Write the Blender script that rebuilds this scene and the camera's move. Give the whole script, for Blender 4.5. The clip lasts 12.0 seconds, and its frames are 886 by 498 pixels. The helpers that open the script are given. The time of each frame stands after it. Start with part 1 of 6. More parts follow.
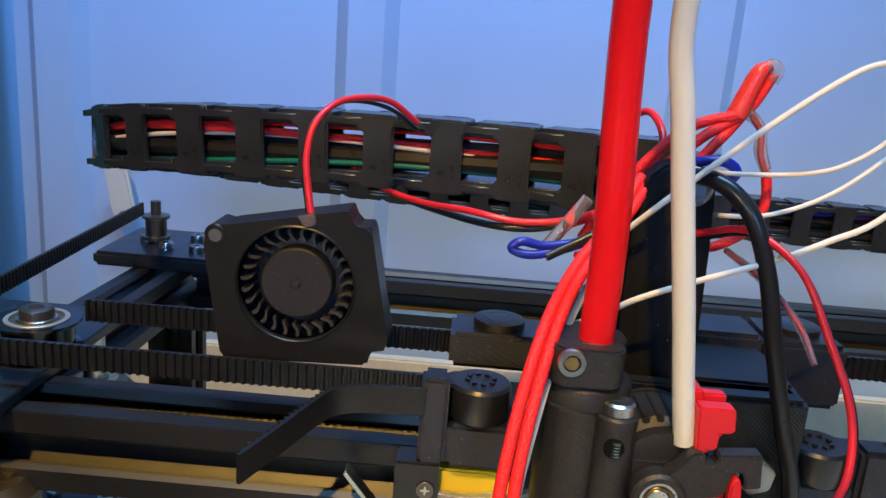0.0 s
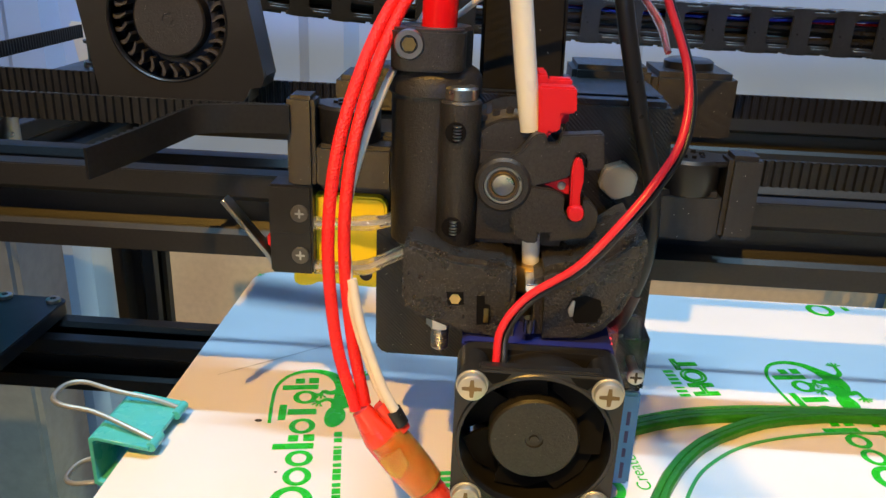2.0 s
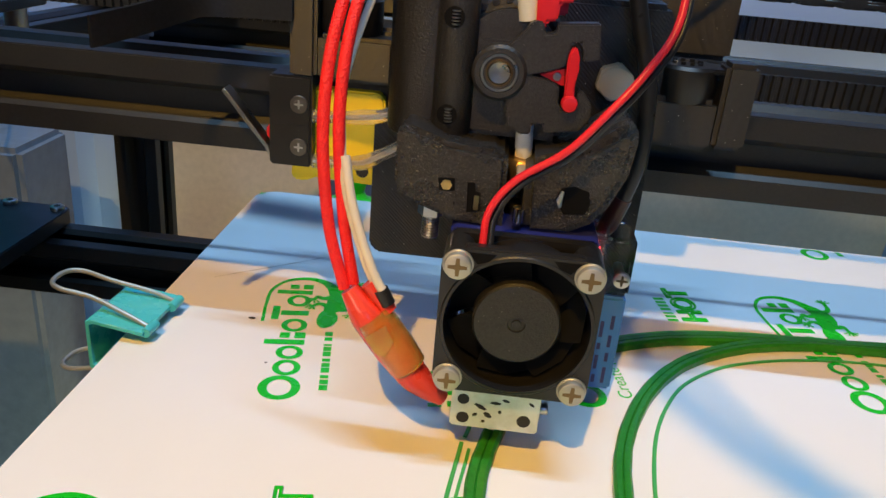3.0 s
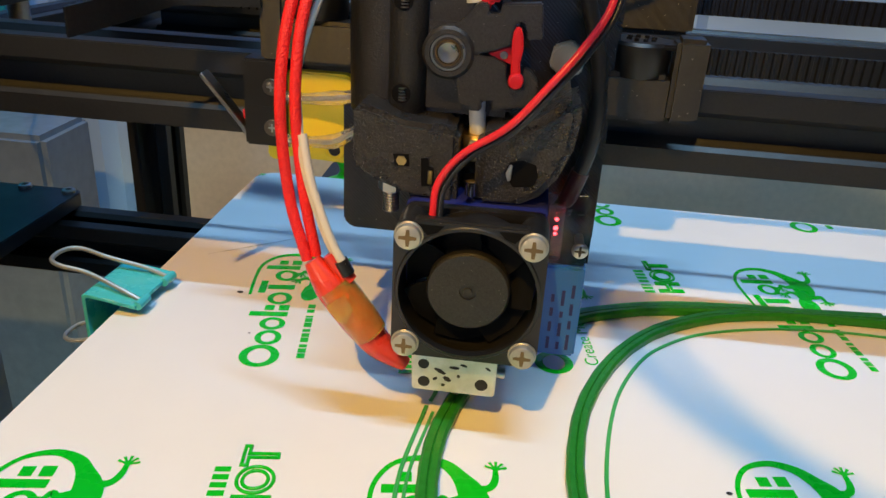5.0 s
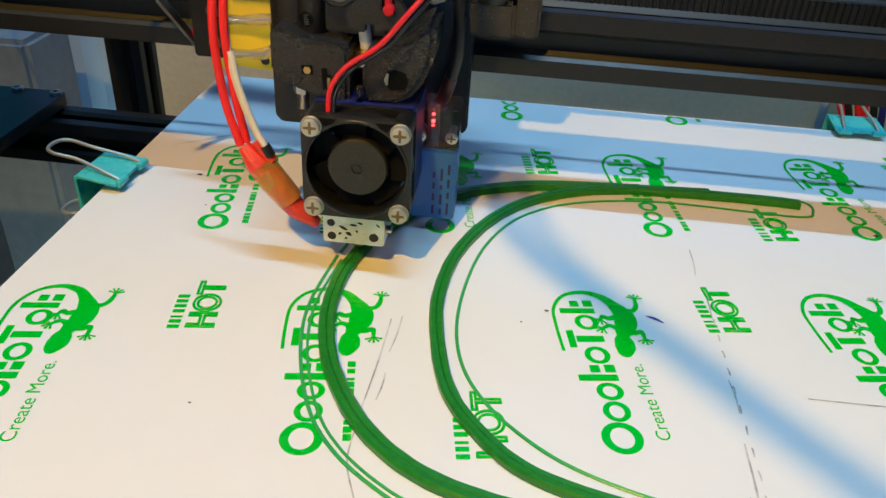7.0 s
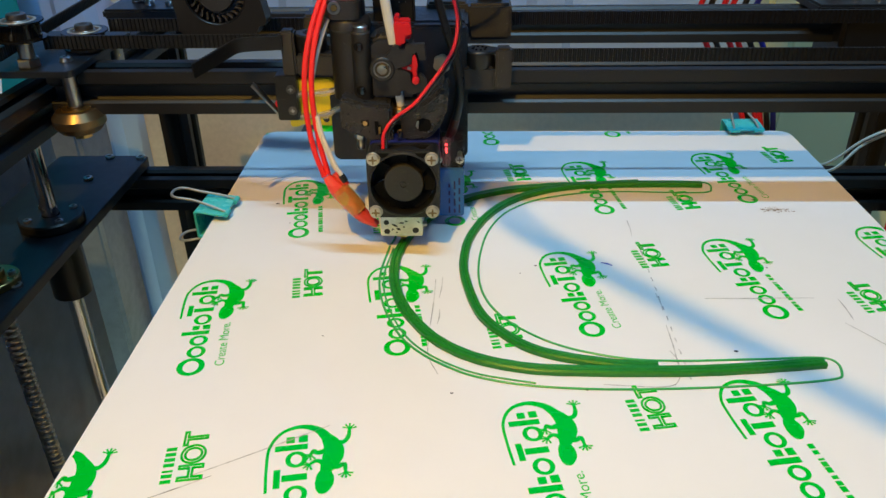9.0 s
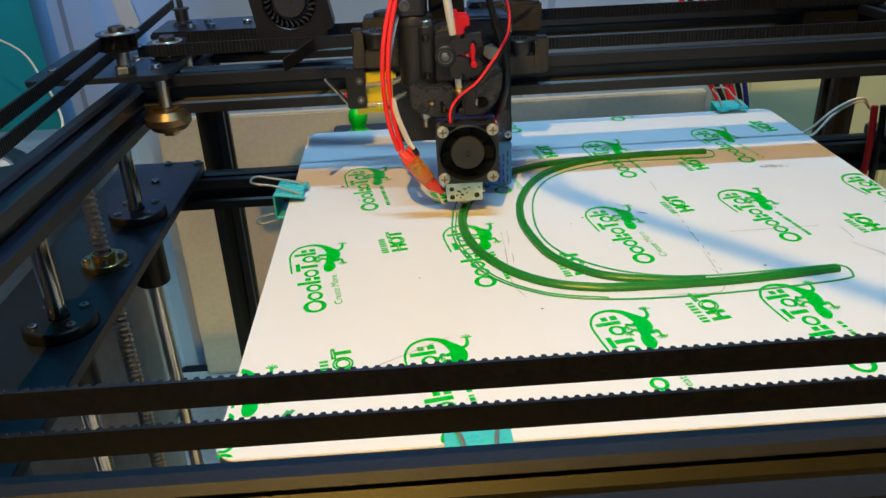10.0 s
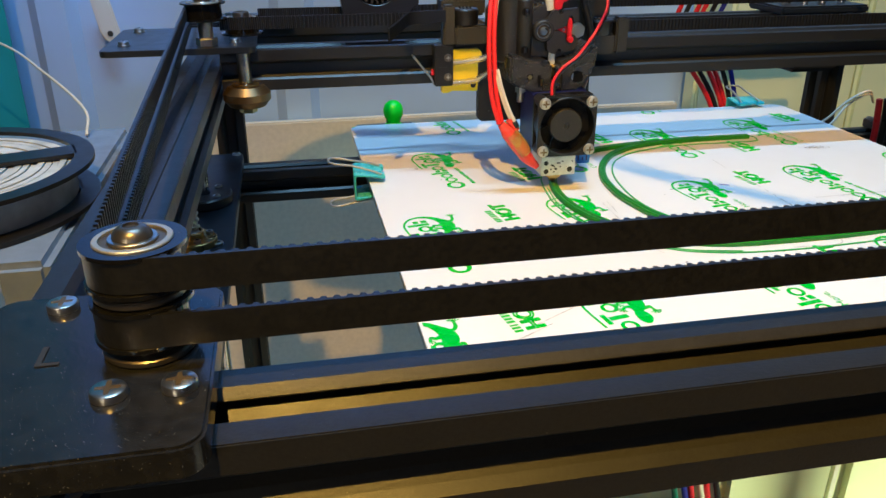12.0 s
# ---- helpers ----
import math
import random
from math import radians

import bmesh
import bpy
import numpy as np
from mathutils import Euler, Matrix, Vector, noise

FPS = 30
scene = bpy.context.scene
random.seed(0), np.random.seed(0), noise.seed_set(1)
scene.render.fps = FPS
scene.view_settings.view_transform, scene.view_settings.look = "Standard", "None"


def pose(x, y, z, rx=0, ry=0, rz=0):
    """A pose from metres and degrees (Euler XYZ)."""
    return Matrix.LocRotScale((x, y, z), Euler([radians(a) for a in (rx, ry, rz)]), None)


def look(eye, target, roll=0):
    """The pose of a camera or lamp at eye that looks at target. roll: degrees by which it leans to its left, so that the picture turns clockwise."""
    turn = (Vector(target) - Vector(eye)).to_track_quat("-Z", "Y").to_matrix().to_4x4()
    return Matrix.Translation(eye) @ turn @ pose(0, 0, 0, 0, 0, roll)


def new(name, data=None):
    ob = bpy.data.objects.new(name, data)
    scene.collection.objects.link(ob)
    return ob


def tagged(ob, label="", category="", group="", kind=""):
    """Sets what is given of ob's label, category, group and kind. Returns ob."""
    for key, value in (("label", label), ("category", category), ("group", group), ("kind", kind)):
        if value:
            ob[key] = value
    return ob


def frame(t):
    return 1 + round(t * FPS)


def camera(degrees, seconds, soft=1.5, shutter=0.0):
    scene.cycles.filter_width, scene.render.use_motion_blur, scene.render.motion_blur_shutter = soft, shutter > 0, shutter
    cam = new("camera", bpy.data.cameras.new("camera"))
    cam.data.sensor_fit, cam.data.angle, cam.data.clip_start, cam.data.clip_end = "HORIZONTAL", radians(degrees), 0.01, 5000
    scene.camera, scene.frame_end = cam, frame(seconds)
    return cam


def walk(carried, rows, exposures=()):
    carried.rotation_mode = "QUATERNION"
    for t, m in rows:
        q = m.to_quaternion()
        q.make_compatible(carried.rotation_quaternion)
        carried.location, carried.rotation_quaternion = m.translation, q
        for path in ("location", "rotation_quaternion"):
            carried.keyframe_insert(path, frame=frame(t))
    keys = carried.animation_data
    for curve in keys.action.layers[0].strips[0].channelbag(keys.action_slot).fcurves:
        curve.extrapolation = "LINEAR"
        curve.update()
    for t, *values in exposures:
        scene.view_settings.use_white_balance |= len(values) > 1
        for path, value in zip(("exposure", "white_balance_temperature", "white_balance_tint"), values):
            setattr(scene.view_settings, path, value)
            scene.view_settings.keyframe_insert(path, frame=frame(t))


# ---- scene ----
cam = camera(59.0, 12.0)
PATH = [
    (0, (-0.0509, -0.1219, 0.1545), (-0.0753, 0.8469, -0.0922), 4.42),
    (0.5, (-0.0343, -0.1288, 0.1537), (-0.0789, 0.8325, -0.1181), 0.42),
    (1, (-0.0258, -0.1287, 0.1451), (-0.0787, 0.8235, -0.1557), -0.71),
    (1.5, (-0.0206, -0.1327, 0.1304), (-0.0620, 0.8092, -0.2029), 1.44),
    (2, (-0.0153, -0.1319, 0.1183), (-0.0588, 0.7996, -0.2430), 2.38),
    (2.5, (-0.0109, -0.1345, 0.1138), (-0.0583, 0.7896, -0.2653), 3.84),
    (3, (-0.0108, -0.1401, 0.1046), (-0.0601, 0.7763, -0.2926), 5.07),
    (3.2, (-0.0096, -0.1416, 0.1035), (-0.0635, 0.7732, -0.2967), 4.84),
    (4.8, (0.0051, -0.1361, 0.1081), (-0.0821, 0.7669, -0.3124), 3.83),
    (5, (0.0057, -0.1468, 0.1071), (-0.0856, 0.7558, -0.3135), 3.35),
    (5.5, (0.0142, -0.1567, 0.1121), (-0.0779, 0.7325, -0.3361), 3.92),
    (6, (0.0232, -0.1740, 0.1217), (-0.0604, 0.6980, -0.3606), 3.68),
    (6.5, (0.0328, -0.1867, 0.1276), (-0.0445, 0.6702, -0.3821), 3.35),
    (7, (0.0368, -0.1985, 0.1306), (-0.0290, 0.6451, -0.4023), 3.60),
    (7.2, (0.0379, -0.2000, 0.1420), (-0.0212, 0.6272, -0.4167), 3.33),
    (8.8, (0.0281, -0.2963, 0.1750), (-0.0062, 0.5614, -0.3379), -0.19),
    (9, (0.0227, -0.3060, 0.1721), (-0.0049, 0.5623, -0.3232), -0.78),
    (9.5, (0.0063, -0.3433, 0.1785), (0.0015, 0.5404, -0.2896), -2.61),
    (10, (-0.0301, -0.3697, 0.1662), (0.0022, 0.5209, -0.2876), -2.54),
    (10.5, (-0.0682, -0.3790, 0.1496), (0.0200, 0.5168, -0.2861), -0.86),
    (11, (-0.0924, -0.3821, 0.1469), (0.0467, 0.5108, -0.2814), 0.71),
    (11.5, (-0.1132, -0.3733, 0.1337), (0.0474, 0.5196, -0.2868), 0.52),
    (12, (-0.1370, -0.3682, 0.1355), (0.0428, 0.5278, -0.2703), -0.03),
]
walk(cam, [(t, look(eye, target, roll)) for t, eye, target, roll in PATH], (
    (0.0, 0.4, 5850, 12),
    (1.0, 0.36, 6300, 6),
    (2.0, 0.42, 6900, 11),
    (3.0, 0.04, 6400, 12),
    (5.0, 0.0, 6300, 9),
    (7.0, -0.1, 6150, 4),
    (9.5, -0.14, 6200, 3),
    (10.5, 0.08, 6100, 4),
    (12.0, 0.32, 6000, 7),
))

# ---- light and exposure: a warm lamp before the machine, a cold tube light above it ----
world = bpy.data.worlds.new("world")
scene.world = world
world.use_nodes = True
world.node_tree.nodes["Background"].inputs[0].default_value = (0.45, 0.62, 1.0, 1)
world.node_tree.nodes["Background"].inputs[1].default_value = 0.015


def lamp(name, place, target, watts, colour, sx, sy, spread=180):
    data = bpy.data.lights.new(name, "AREA")
    data.shape, data.size, data.size_y = "RECTANGLE", sx, sy
    data.energy, data.color, data.spread = watts, colour, radians(spread)
    ob = new(name, data)
    ob.matrix_world = look(place, target)
    return ob


lamp("warm_lamp", (-0.28, -1.12, 1.62), (0, -0.2, 0.0), 2.75, (1.0, 0.56, 0.105), 0.04, 0.04, 48)
lamp("cold_tube_light", (0.1, -0.19, 1.72), (0.1, 0.0, 0.0), 8.6, (0.36, 0.68, 1.0), 0.9, 0.05, 110)
lamp("window_light", (0.25, -1.86, 0.75), (-0.14, 0.42, 0.46), 1.3, (0.18, 0.43, 1.0), 0.5, 0.3, 26)
# Unseen fill, added to brighten the front faces of the print head.
lamp("head_fill_lamp", (-0.8, -1.5, 0.46), (0.0, 0.02, 0.075), 0.045, (1.0, 0.82, 0.58), 0.16, 0.12, 14)
# Unseen low fill, added to brighten the cream carton under the bed.
lamp("carton_fill_lamp", (0.85, -1.0, -0.06), (0.17, -0.05, -0.3), 0.5, (0.95, 1.0, 0.6), 0.12, 0.12, 24)

# ---- helpers: everything below is in millimetres ----
MM = 0.001
BASES = {}


def merged(bm, piece):
    me = bpy.data.meshes.new("piece")
    piece.to_mesh(me)
    piece.free()
    bm.from_mesh(me)
    bpy.data.meshes.remove(me)
    return bm


def soften(piece, width, segments=2, angle=30):
    if width > 0:
        piece.normal_update()
        edges = [e for e in piece.edges if len(e.link_faces) == 2 and e.calc_face_angle(0) > radians(angle)]
        bmesh.ops.bevel(piece, geom=edges, offset=width, segments=segments, affect="EDGES", clamp_overlap=True)
    return piece


def turned(piece, centre, rx=0, ry=0, rz=0):
    m = Matrix.Translation(centre) @ Euler([radians(a) for a in (rx, ry, rz)]).to_matrix().to_4x4() @ Matrix.Translation(-Vector(centre))
    piece.transform(m)
    return piece


def box(bm, x0, x1, y0, y1, z0, z1, bev=0.0, seg=2, rot=None, mi=0):
    p = bmesh.new()
    bmesh.ops.create_cube(p, size=1)
    for v in p.verts:
        v.co = Vector(((x0 + x1) / 2 + v.co.x * (x1 - x0), (y0 + y1) / 2 + v.co.y * (y1 - y0), (z0 + z1) / 2 + v.co.z * (z1 - z0)))
    soften(p, bev, seg)
    if rot:
        turned(p, ((x0 + x1) / 2, (y0 + y1) / 2, (z0 + z1) / 2), *rot)
    for f in p.faces:
        f.material_index = mi
    return merged(bm, p)


def prism(bm, pts, axis, a0, a1, bev=0.0, seg=2, rot=None, mi=0):
    """A polygon drawn out along an axis: y takes (x, z), z takes (x, y), x takes (y, z)."""
    p = bmesh.new()
    put = {"y": lambda u, v, a: (u, a, v), "z": lambda u, v, a: (u, v, a), "x": lambda u, v, a: (a, u, v)}[axis]
    lo = [p.verts.new(put(u, v, a0)) for u, v in pts]
    hi = [p.verts.new(put(u, v, a1)) for u, v in pts]
    p.faces.new(lo)
    p.faces.new(hi[::-1])
    for i in range(len(pts)):
        j = (i + 1) % len(pts)
        p.faces.new((lo[i], hi[i], hi[j], lo[j]))
    bmesh.ops.recalc_face_normals(p, faces=p.faces)
    soften(p, bev, seg)
    if rot:
        turned(p, rot[0], *rot[1:])
    for f in p.faces:
        f.material_index = mi
    return merged(bm, p)


def frame_of(d):
    d = Vector(d).normalized()
    side = d.cross(Vector((0, 0, 1)))
    if side.length < 1e-3:
        side = d.cross(Vector((0, 1, 0)))
    side.normalize()
    return d, side, side.cross(d)


def lathe(bm, o, d, prof, n=24, mi=0):
    """A turned form: (radius, distance along d from o) from end to end."""
    d, s, u = frame_of(d)
    o = Vector(o)
    rings = []
    for r, h in prof:
        c = o + d * h
        if r < 1e-6:
            rings.append([bm.verts.new(c)])
        else:
            rings.append([bm.verts.new(c + s * (r * math.cos(2 * math.pi * k / n)) + u * (r * math.sin(2 * math.pi * k / n))) for k in range(n)])
    for a, b in zip(rings, rings[1:]):
        for k in range(n):
            j = (k + 1) % n
            loop = [a[k % len(a)], a[j % len(a)], b[j % len(b)], b[k % len(b)]]
            loop = [v for i, v in enumerate(loop) if v not in loop[:i]]
            if len(loop) > 2:
                bm.faces.new(loop).material_index = mi
    for ring in (rings[0], rings[-1]):
        if len(ring) > 1:
            bm.faces.new(ring if ring is rings[-1] else ring[::-1]).material_index = mi
    return bm


def rod(bm, p0, p1, r, n=20, bev=0.0, mi=0):
    p0, p1 = Vector(p0), Vector(p1)
    h = (p1 - p0).length
    prof = [(r, 0), (r, h)] if bev <= 0 else [(r - bev, 0), (r, bev), (r, h - bev), (r - bev, h)]
    return lathe(bm, p0, p1 - p0, prof, n, mi)


def ring(bm, o, d, r0, r1, h, n=32, bev=0.3, mi=0):
    """A washer or tube from o along d: closed all round."""
    return lathe_loop(bm, o, d, [(r0, 0), (r1 - bev, 0), (r1, bev), (r1, h - bev), (r1 - bev, h), (r0, h)], n, mi)


def lathe_loop(bm, o, d, prof, n=32, mi=0):
    d, s, u = frame_of(d)
    o = Vector(o)
    rings = [[bm.verts.new(o + d * h + s * (r * math.cos(2 * math.pi * k / n)) + u * (r * math.sin(2 * math.pi * k / n))) for k in range(n)] for r, h in prof]
    for i in range(len(rings)):
        a, b = rings[i], rings[(i + 1) % len(rings)]
        for k in range(n):
            j = (k + 1) % n
            bm.faces.new((a[k], a[j], b[j], b[k])).material_index = mi
    return bm


def smooth_line(pts, steps=8):
    """A soft curve through the points."""
    p = [Vector(q) for q in pts]
    p = [p[0] * 2 - p[1]] + p + [p[-1] * 2 - p[-2]]
    out = []
    for a, b, c, d in zip(p, p[1:], p[2:], p[3:]):
        for i in range(steps):
            t = i / steps
            out.append(0.5 * (2 * b + (c - a) * t + (2 * a - 5 * b + 4 * c - d) * t * t + (3 * b - a - 3 * c + d) * t ** 3))
    out.append(p[-2])
    return out


def sweep(bm, pts, r, n=10, steps=8, flat=None, mi=0, radii=None):
    """A round (or, with flat, ribbon-like) section led along a soft curve."""
    line = smooth_line(pts, steps)
    up = None
    rings = []
    for i, c in enumerate(line):
        t = (line[min(i + 1, len(line) - 1)] - line[max(i - 1, 0)]).normalized()
        if up is None:
            up = frame_of(t)[2]
        up = (up - t * up.dot(t)).normalized()
        side = t.cross(up)
        rr = r if radii is None else r * np.interp(i / (len(line) - 1), np.linspace(0, 1, len(radii)), radii)
        rx, rz = (rr, rr) if flat is None else flat
        rings.append([bm.verts.new(c + side * (rx * math.cos(2 * math.pi * k / n)) + up * (rz * math.sin(2 * math.pi * k / n))) for k in range(n)])
    for a, b in zip(rings, rings[1:]):
        for k in range(n):
            j = (k + 1) % n
            bm.faces.new((a[k], a[j], b[j], b[k])).material_index = mi
    bm.faces.new(rings[0][::-1]).material_index = mi
    bm.faces.new(rings[-1]).material_index = mi
    return bm


def finish(bm, name, mats, base=(0, 0, 0), angle=38):
    bmesh.ops.recalc_face_normals(bm, faces=bm.faces)
    for f in bm.faces:
        f.smooth = True
    for e in bm.edges:
        e.smooth = len(e.link_faces) == 2 and e.calc_face_angle(0) < radians(angle)
    bm.transform(Matrix.Scale(MM, 4) @ Matrix.Translation(-Vector(base)))
    me = bpy.data.meshes.new(name)
    bm.to_mesh(me)
    bm.free()
    for m in mats if isinstance(mats, (list, tuple)) else [mats]:
        me.materials.append(m)
    return me


def thing(name, base, label, category, group="", kind=""):
    ob = new(name)
    ob.empty_display_size = 0.01
    ob.location = Vector(base) * MM
    BASES[ob.name] = Vector(base)
    return tagged(ob, label, category, group, kind)


def solo(name, bm, mats, base, label, category, group="", kind=""):
    ob = new(name, finish(bm, name, mats, base))
    ob.location = Vector(base) * MM
    BASES[ob.name] = Vector(base)
    return tagged(ob, label, category, group, kind)


def part(name, bm, mats, parent, label=""):
    base = BASES[parent.name]
    ob = new(name, finish(bm, name, mats, base))
    ob.parent = parent
    BASES[ob.name] = base
    return tagged(ob, label)


def piece(name, me, parent, m):
    """A repeat on shared mesh data; m in millimetres about the thing's base."""
    ob = new(name, me)
    ob.parent = parent
    ob.matrix_basis = Matrix.Translation(m.translation * MM) @ m.to_3x3().to_4x4()
    return ob


# ---- materials ----
def material(name, colour, rough=0.5, metal=0.0, grain=0.0, grain_size=400.0, bump=0.0, bump_size=1500.0, second=None, patch=30.0,
             patch_amount=0.0, coat=0.0, transmission=0.0, alpha=1.0, ior=1.45, rough_var=0.08, subsurface=0.0, emission=None, specks=0.0, layers=0.0, depth=0.0003, speck_scale=260.0, bands="Z", band_scale=1400.0):
    m = bpy.data.materials.new(name)
    m.use_nodes = True
    nt = m.node_tree
    b = nt.nodes["Principled BSDF"]
    link, node = nt.links.new, nt.nodes.new
    co = node("ShaderNodeTexCoord")
    base = node("ShaderNodeRGB")
    base.outputs[0].default_value = (*colour, 1)
    out = base.outputs[0]

    def noise_of(scale, detail=4.0):
        n = node("ShaderNodeTexNoise")
        n.inputs["Scale"].default_value, n.inputs["Detail"].default_value = scale, detail
        link(co.outputs["Object"], n.inputs["Vector"])
        return n.outputs["Fac"]

    def mixed(a, colour_b, fac, lo, hi):
        ramp = node("ShaderNodeMapRange")
        ramp.inputs["From Min"].default_value, ramp.inputs["From Max"].default_value = 0.35, 0.65
        ramp.inputs["To Min"].default_value, ramp.inputs["To Max"].default_value = lo, hi
        link(fac, ramp.inputs["Value"])
        mix = node("ShaderNodeMix")
        mix.data_type = "RGBA"
        link(ramp.outputs[0], mix.inputs["Factor"])
        link(a, mix.inputs["A"])
        mix.inputs["B"].default_value = (*colour_b, 1)
        return mix.outputs["Result"]

    if patch_amount:
        out = mixed(out, second or tuple(c * 0.6 for c in colour), noise_of(patch), 0.0, patch_amount)
    if grain:
        out = mixed(out, tuple(min(1, c * 1.6 + 0.01) for c in colour), noise_of(grain_size, 6), 0.0, grain)
    if specks:
        v = node("ShaderNodeTexVoronoi")
        v.inputs["Scale"].default_value = speck_scale
        link(co.outputs["Object"], v.inputs["Vector"])
        lt = node("ShaderNodeMath")
        lt.operation = "LESS_THAN"
        lt.inputs[1].default_value = specks
        link(v.outputs["Distance"], lt.inputs[0])
        mix = node("ShaderNodeMix")
        mix.data_type = "RGBA"
        link(lt.outputs[0], mix.inputs["Factor"])
        link(out, mix.inputs["A"])
        mix.inputs["B"].default_value = (0.45, 0.43, 0.4, 1)
        out = mix.outputs["Result"]
    link(out, b.inputs["Base Color"])
    rr = node("ShaderNodeMapRange")
    rr.inputs["To Min"].default_value, rr.inputs["To Max"].default_value = max(0.02, rough - rough_var), min(1, rough + rough_var)
    link(noise_of(160.0), rr.inputs["Value"])
    link(rr.outputs[0], b.inputs["Roughness"])
    height = None
    if bump:
        height = noise_of(bump_size, 5)
    if layers:
        w = node("ShaderNodeTexWave")
        w.wave_type, w.bands_direction = "BANDS", bands
        w.inputs["Scale"].default_value = band_scale
        w.inputs["Distortion"].default_value = 0.0
        link(co.outputs["Object"], w.inputs["Vector"])
        if height is None:
            height = w.outputs["Fac"]
        else:
            add = node("ShaderNodeMath")
            add.operation = "ADD"
            link(height, add.inputs[0])
            link(w.outputs["Fac"], add.inputs[1])
            height = add.outputs[0]
    if height is not None:
        bp = node("ShaderNodeBump")
        bp.inputs["Strength"].default_value = max(bump, layers)
        bp.inputs["Distance"].default_value = depth
        link(height, bp.inputs["Height"])
        link(bp.outputs[0], b.inputs["Normal"])
    b.inputs["Metallic"].default_value = metal
    b.inputs["IOR"].default_value = ior
    b.inputs["Coat Weight"].default_value = coat
    b.inputs["Transmission Weight"].default_value = transmission
    b.inputs["Alpha"].default_value = alpha
    if subsurface:
        b.inputs["Subsurface Weight"].default_value = subsurface
        b.inputs["Subsurface Radius"].default_value = (0.002, 0.002, 0.002)
    if emission:
        b.inputs["Emission Color"].default_value = (*emission[0], 1)
        b.inputs["Emission Strength"].default_value = emission[1]
    return m


def braid(name, colour):
    """Woven sleeving: two crossing waves for relief and tint."""
    m = material(name, colour, 0.55)
    nt = m.node_tree
    node, link = nt.nodes.new, nt.links.new
    co = node("ShaderNodeTexCoord")
    v = node("ShaderNodeTexVoronoi")
    v.inputs["Scale"].default_value = 2300
    link(co.outputs["Object"], v.inputs["Vector"])
    bp = node("ShaderNodeBump")
    bp.inputs["Strength"].default_value, bp.inputs["Distance"].default_value = 0.8, 0.00022
    link(v.outputs["Distance"], bp.inputs["Height"])
    link(bp.outputs[0], nt.nodes["Principled BSDF"].inputs["Normal"])
    return m


M_PRINT = material("black_printed_plastic", (0.0065, 0.006, 0.0058), 0.38, ior=1.45, grain=0.35, grain_size=900, bump=0.3, bump_size=1500, depth=0.00025, layers=0.4, patch_amount=0.5, patch=60, second=(0.009, 0.008, 0.0072), specks=0.06, speck_scale=700.0)
M_DIAGONAL = material("diagonally_filled_plastic", (0.0065, 0.006, 0.0058), 0.36, ior=1.48, grain=0.3, grain_size=900, bump=0.35, bump_size=1300, depth=0.00022, layers=0.35, bands="DIAGONAL", band_scale=700.0, patch_amount=0.5, patch=60, second=(0.01, 0.009, 0.008), specks=0.06, speck_scale=700.0)
# The pale specks paint the sparkle of light on the rough print.
M_FUZZ = material("rough_printed_plastic", (0.0105, 0.0096, 0.009), 0.3, ior=1.55, grain=0.7, grain_size=2200, bump=1.0, bump_size=2100, depth=0.00045, patch_amount=0.5, patch=110, second=(0.02, 0.0175, 0.015), specks=0.09, speck_scale=2000.0, rough_var=0.2)
M_MAST = material("dull_black_print", (0.005, 0.0048, 0.0047), 0.6, ior=1.28, bump=0.3, bump_size=1500, layers=0.3, patch_amount=0.4, patch=60, specks=0.05, speck_scale=420.0)
# Matt black plastic, and the painted shade of openings, holes and notches.
M_DEEP = material("matt_black_and_hole_shade", (0.004, 0.004, 0.0045), 0.75, patch_amount=0.2, ior=1.2)
M_SLS = material("black_nylon", (0.0125, 0.0115, 0.0108), 0.44, ior=1.5, grain=0.6, grain_size=2000, bump=0.5, bump_size=2400, depth=0.00028, patch_amount=0.4, patch=70, second=(0.009, 0.0083, 0.008), specks=0.05, speck_scale=1100.0)
M_BLACK = material("black_plastic", (0.0095, 0.0088, 0.0086), 0.33, ior=1.48, grain=0.15, bump=0.08, bump_size=900, patch_amount=0.4, patch=50, second=(0.012, 0.0112, 0.011), specks=0.025, speck_scale=500.0)
M_GLOSSBLACK = material("gloss_black_plastic", (0.006, 0.006, 0.0065), 0.13, grain=0.2, grain_size=300, specks=0.04, speck_scale=800.0, patch_amount=0.3)
M_DUSTY = material("dusty_gloss_plate", (0.008, 0.0082, 0.0092), 0.16, grain=0.45, grain_size=500, specks=0.08, speck_scale=1900.0, patch_amount=0.5, patch=90, second=(0.014, 0.0135, 0.0125), bump=0.04, rough_var=0.12)
M_CHAIN = material("chain_plastic", (0.012, 0.0123, 0.0122), 0.3, ior=1.5, grain=0.35, grain_size=700, bump=0.2, bump_size=1200, patch_amount=0.5, patch=80, second=(0.03, 0.03, 0.03))
M_ANOD = material("black_anodised_aluminium", (0.0105, 0.0105, 0.011), 0.4, ior=1.46, grain=0.3, grain_size=1200, bump=0.14, bump_size=1800, patch_amount=0.25, patch=20, specks=0.012)
M_PLATE = material("black_painted_steel", (0.011, 0.014, 0.019), 0.32, ior=1.45, metal=0.0, grain=0.25, grain_size=300, bump=0.08, patch_amount=0.4, patch=25)
M_RUBBER = material("black_belt_rubber", (0.006, 0.006, 0.0062), 0.36, ior=1.48, grain=0.4, grain_size=1200, bump=0.15, patch_amount=0.4)
M_REDTUBE = material("red_silicone_tube", (0.72, 0.008, 0.012), 0.22, bump=0.03, bump_size=300, patch_amount=0.15, patch=40, subsurface=0.05)
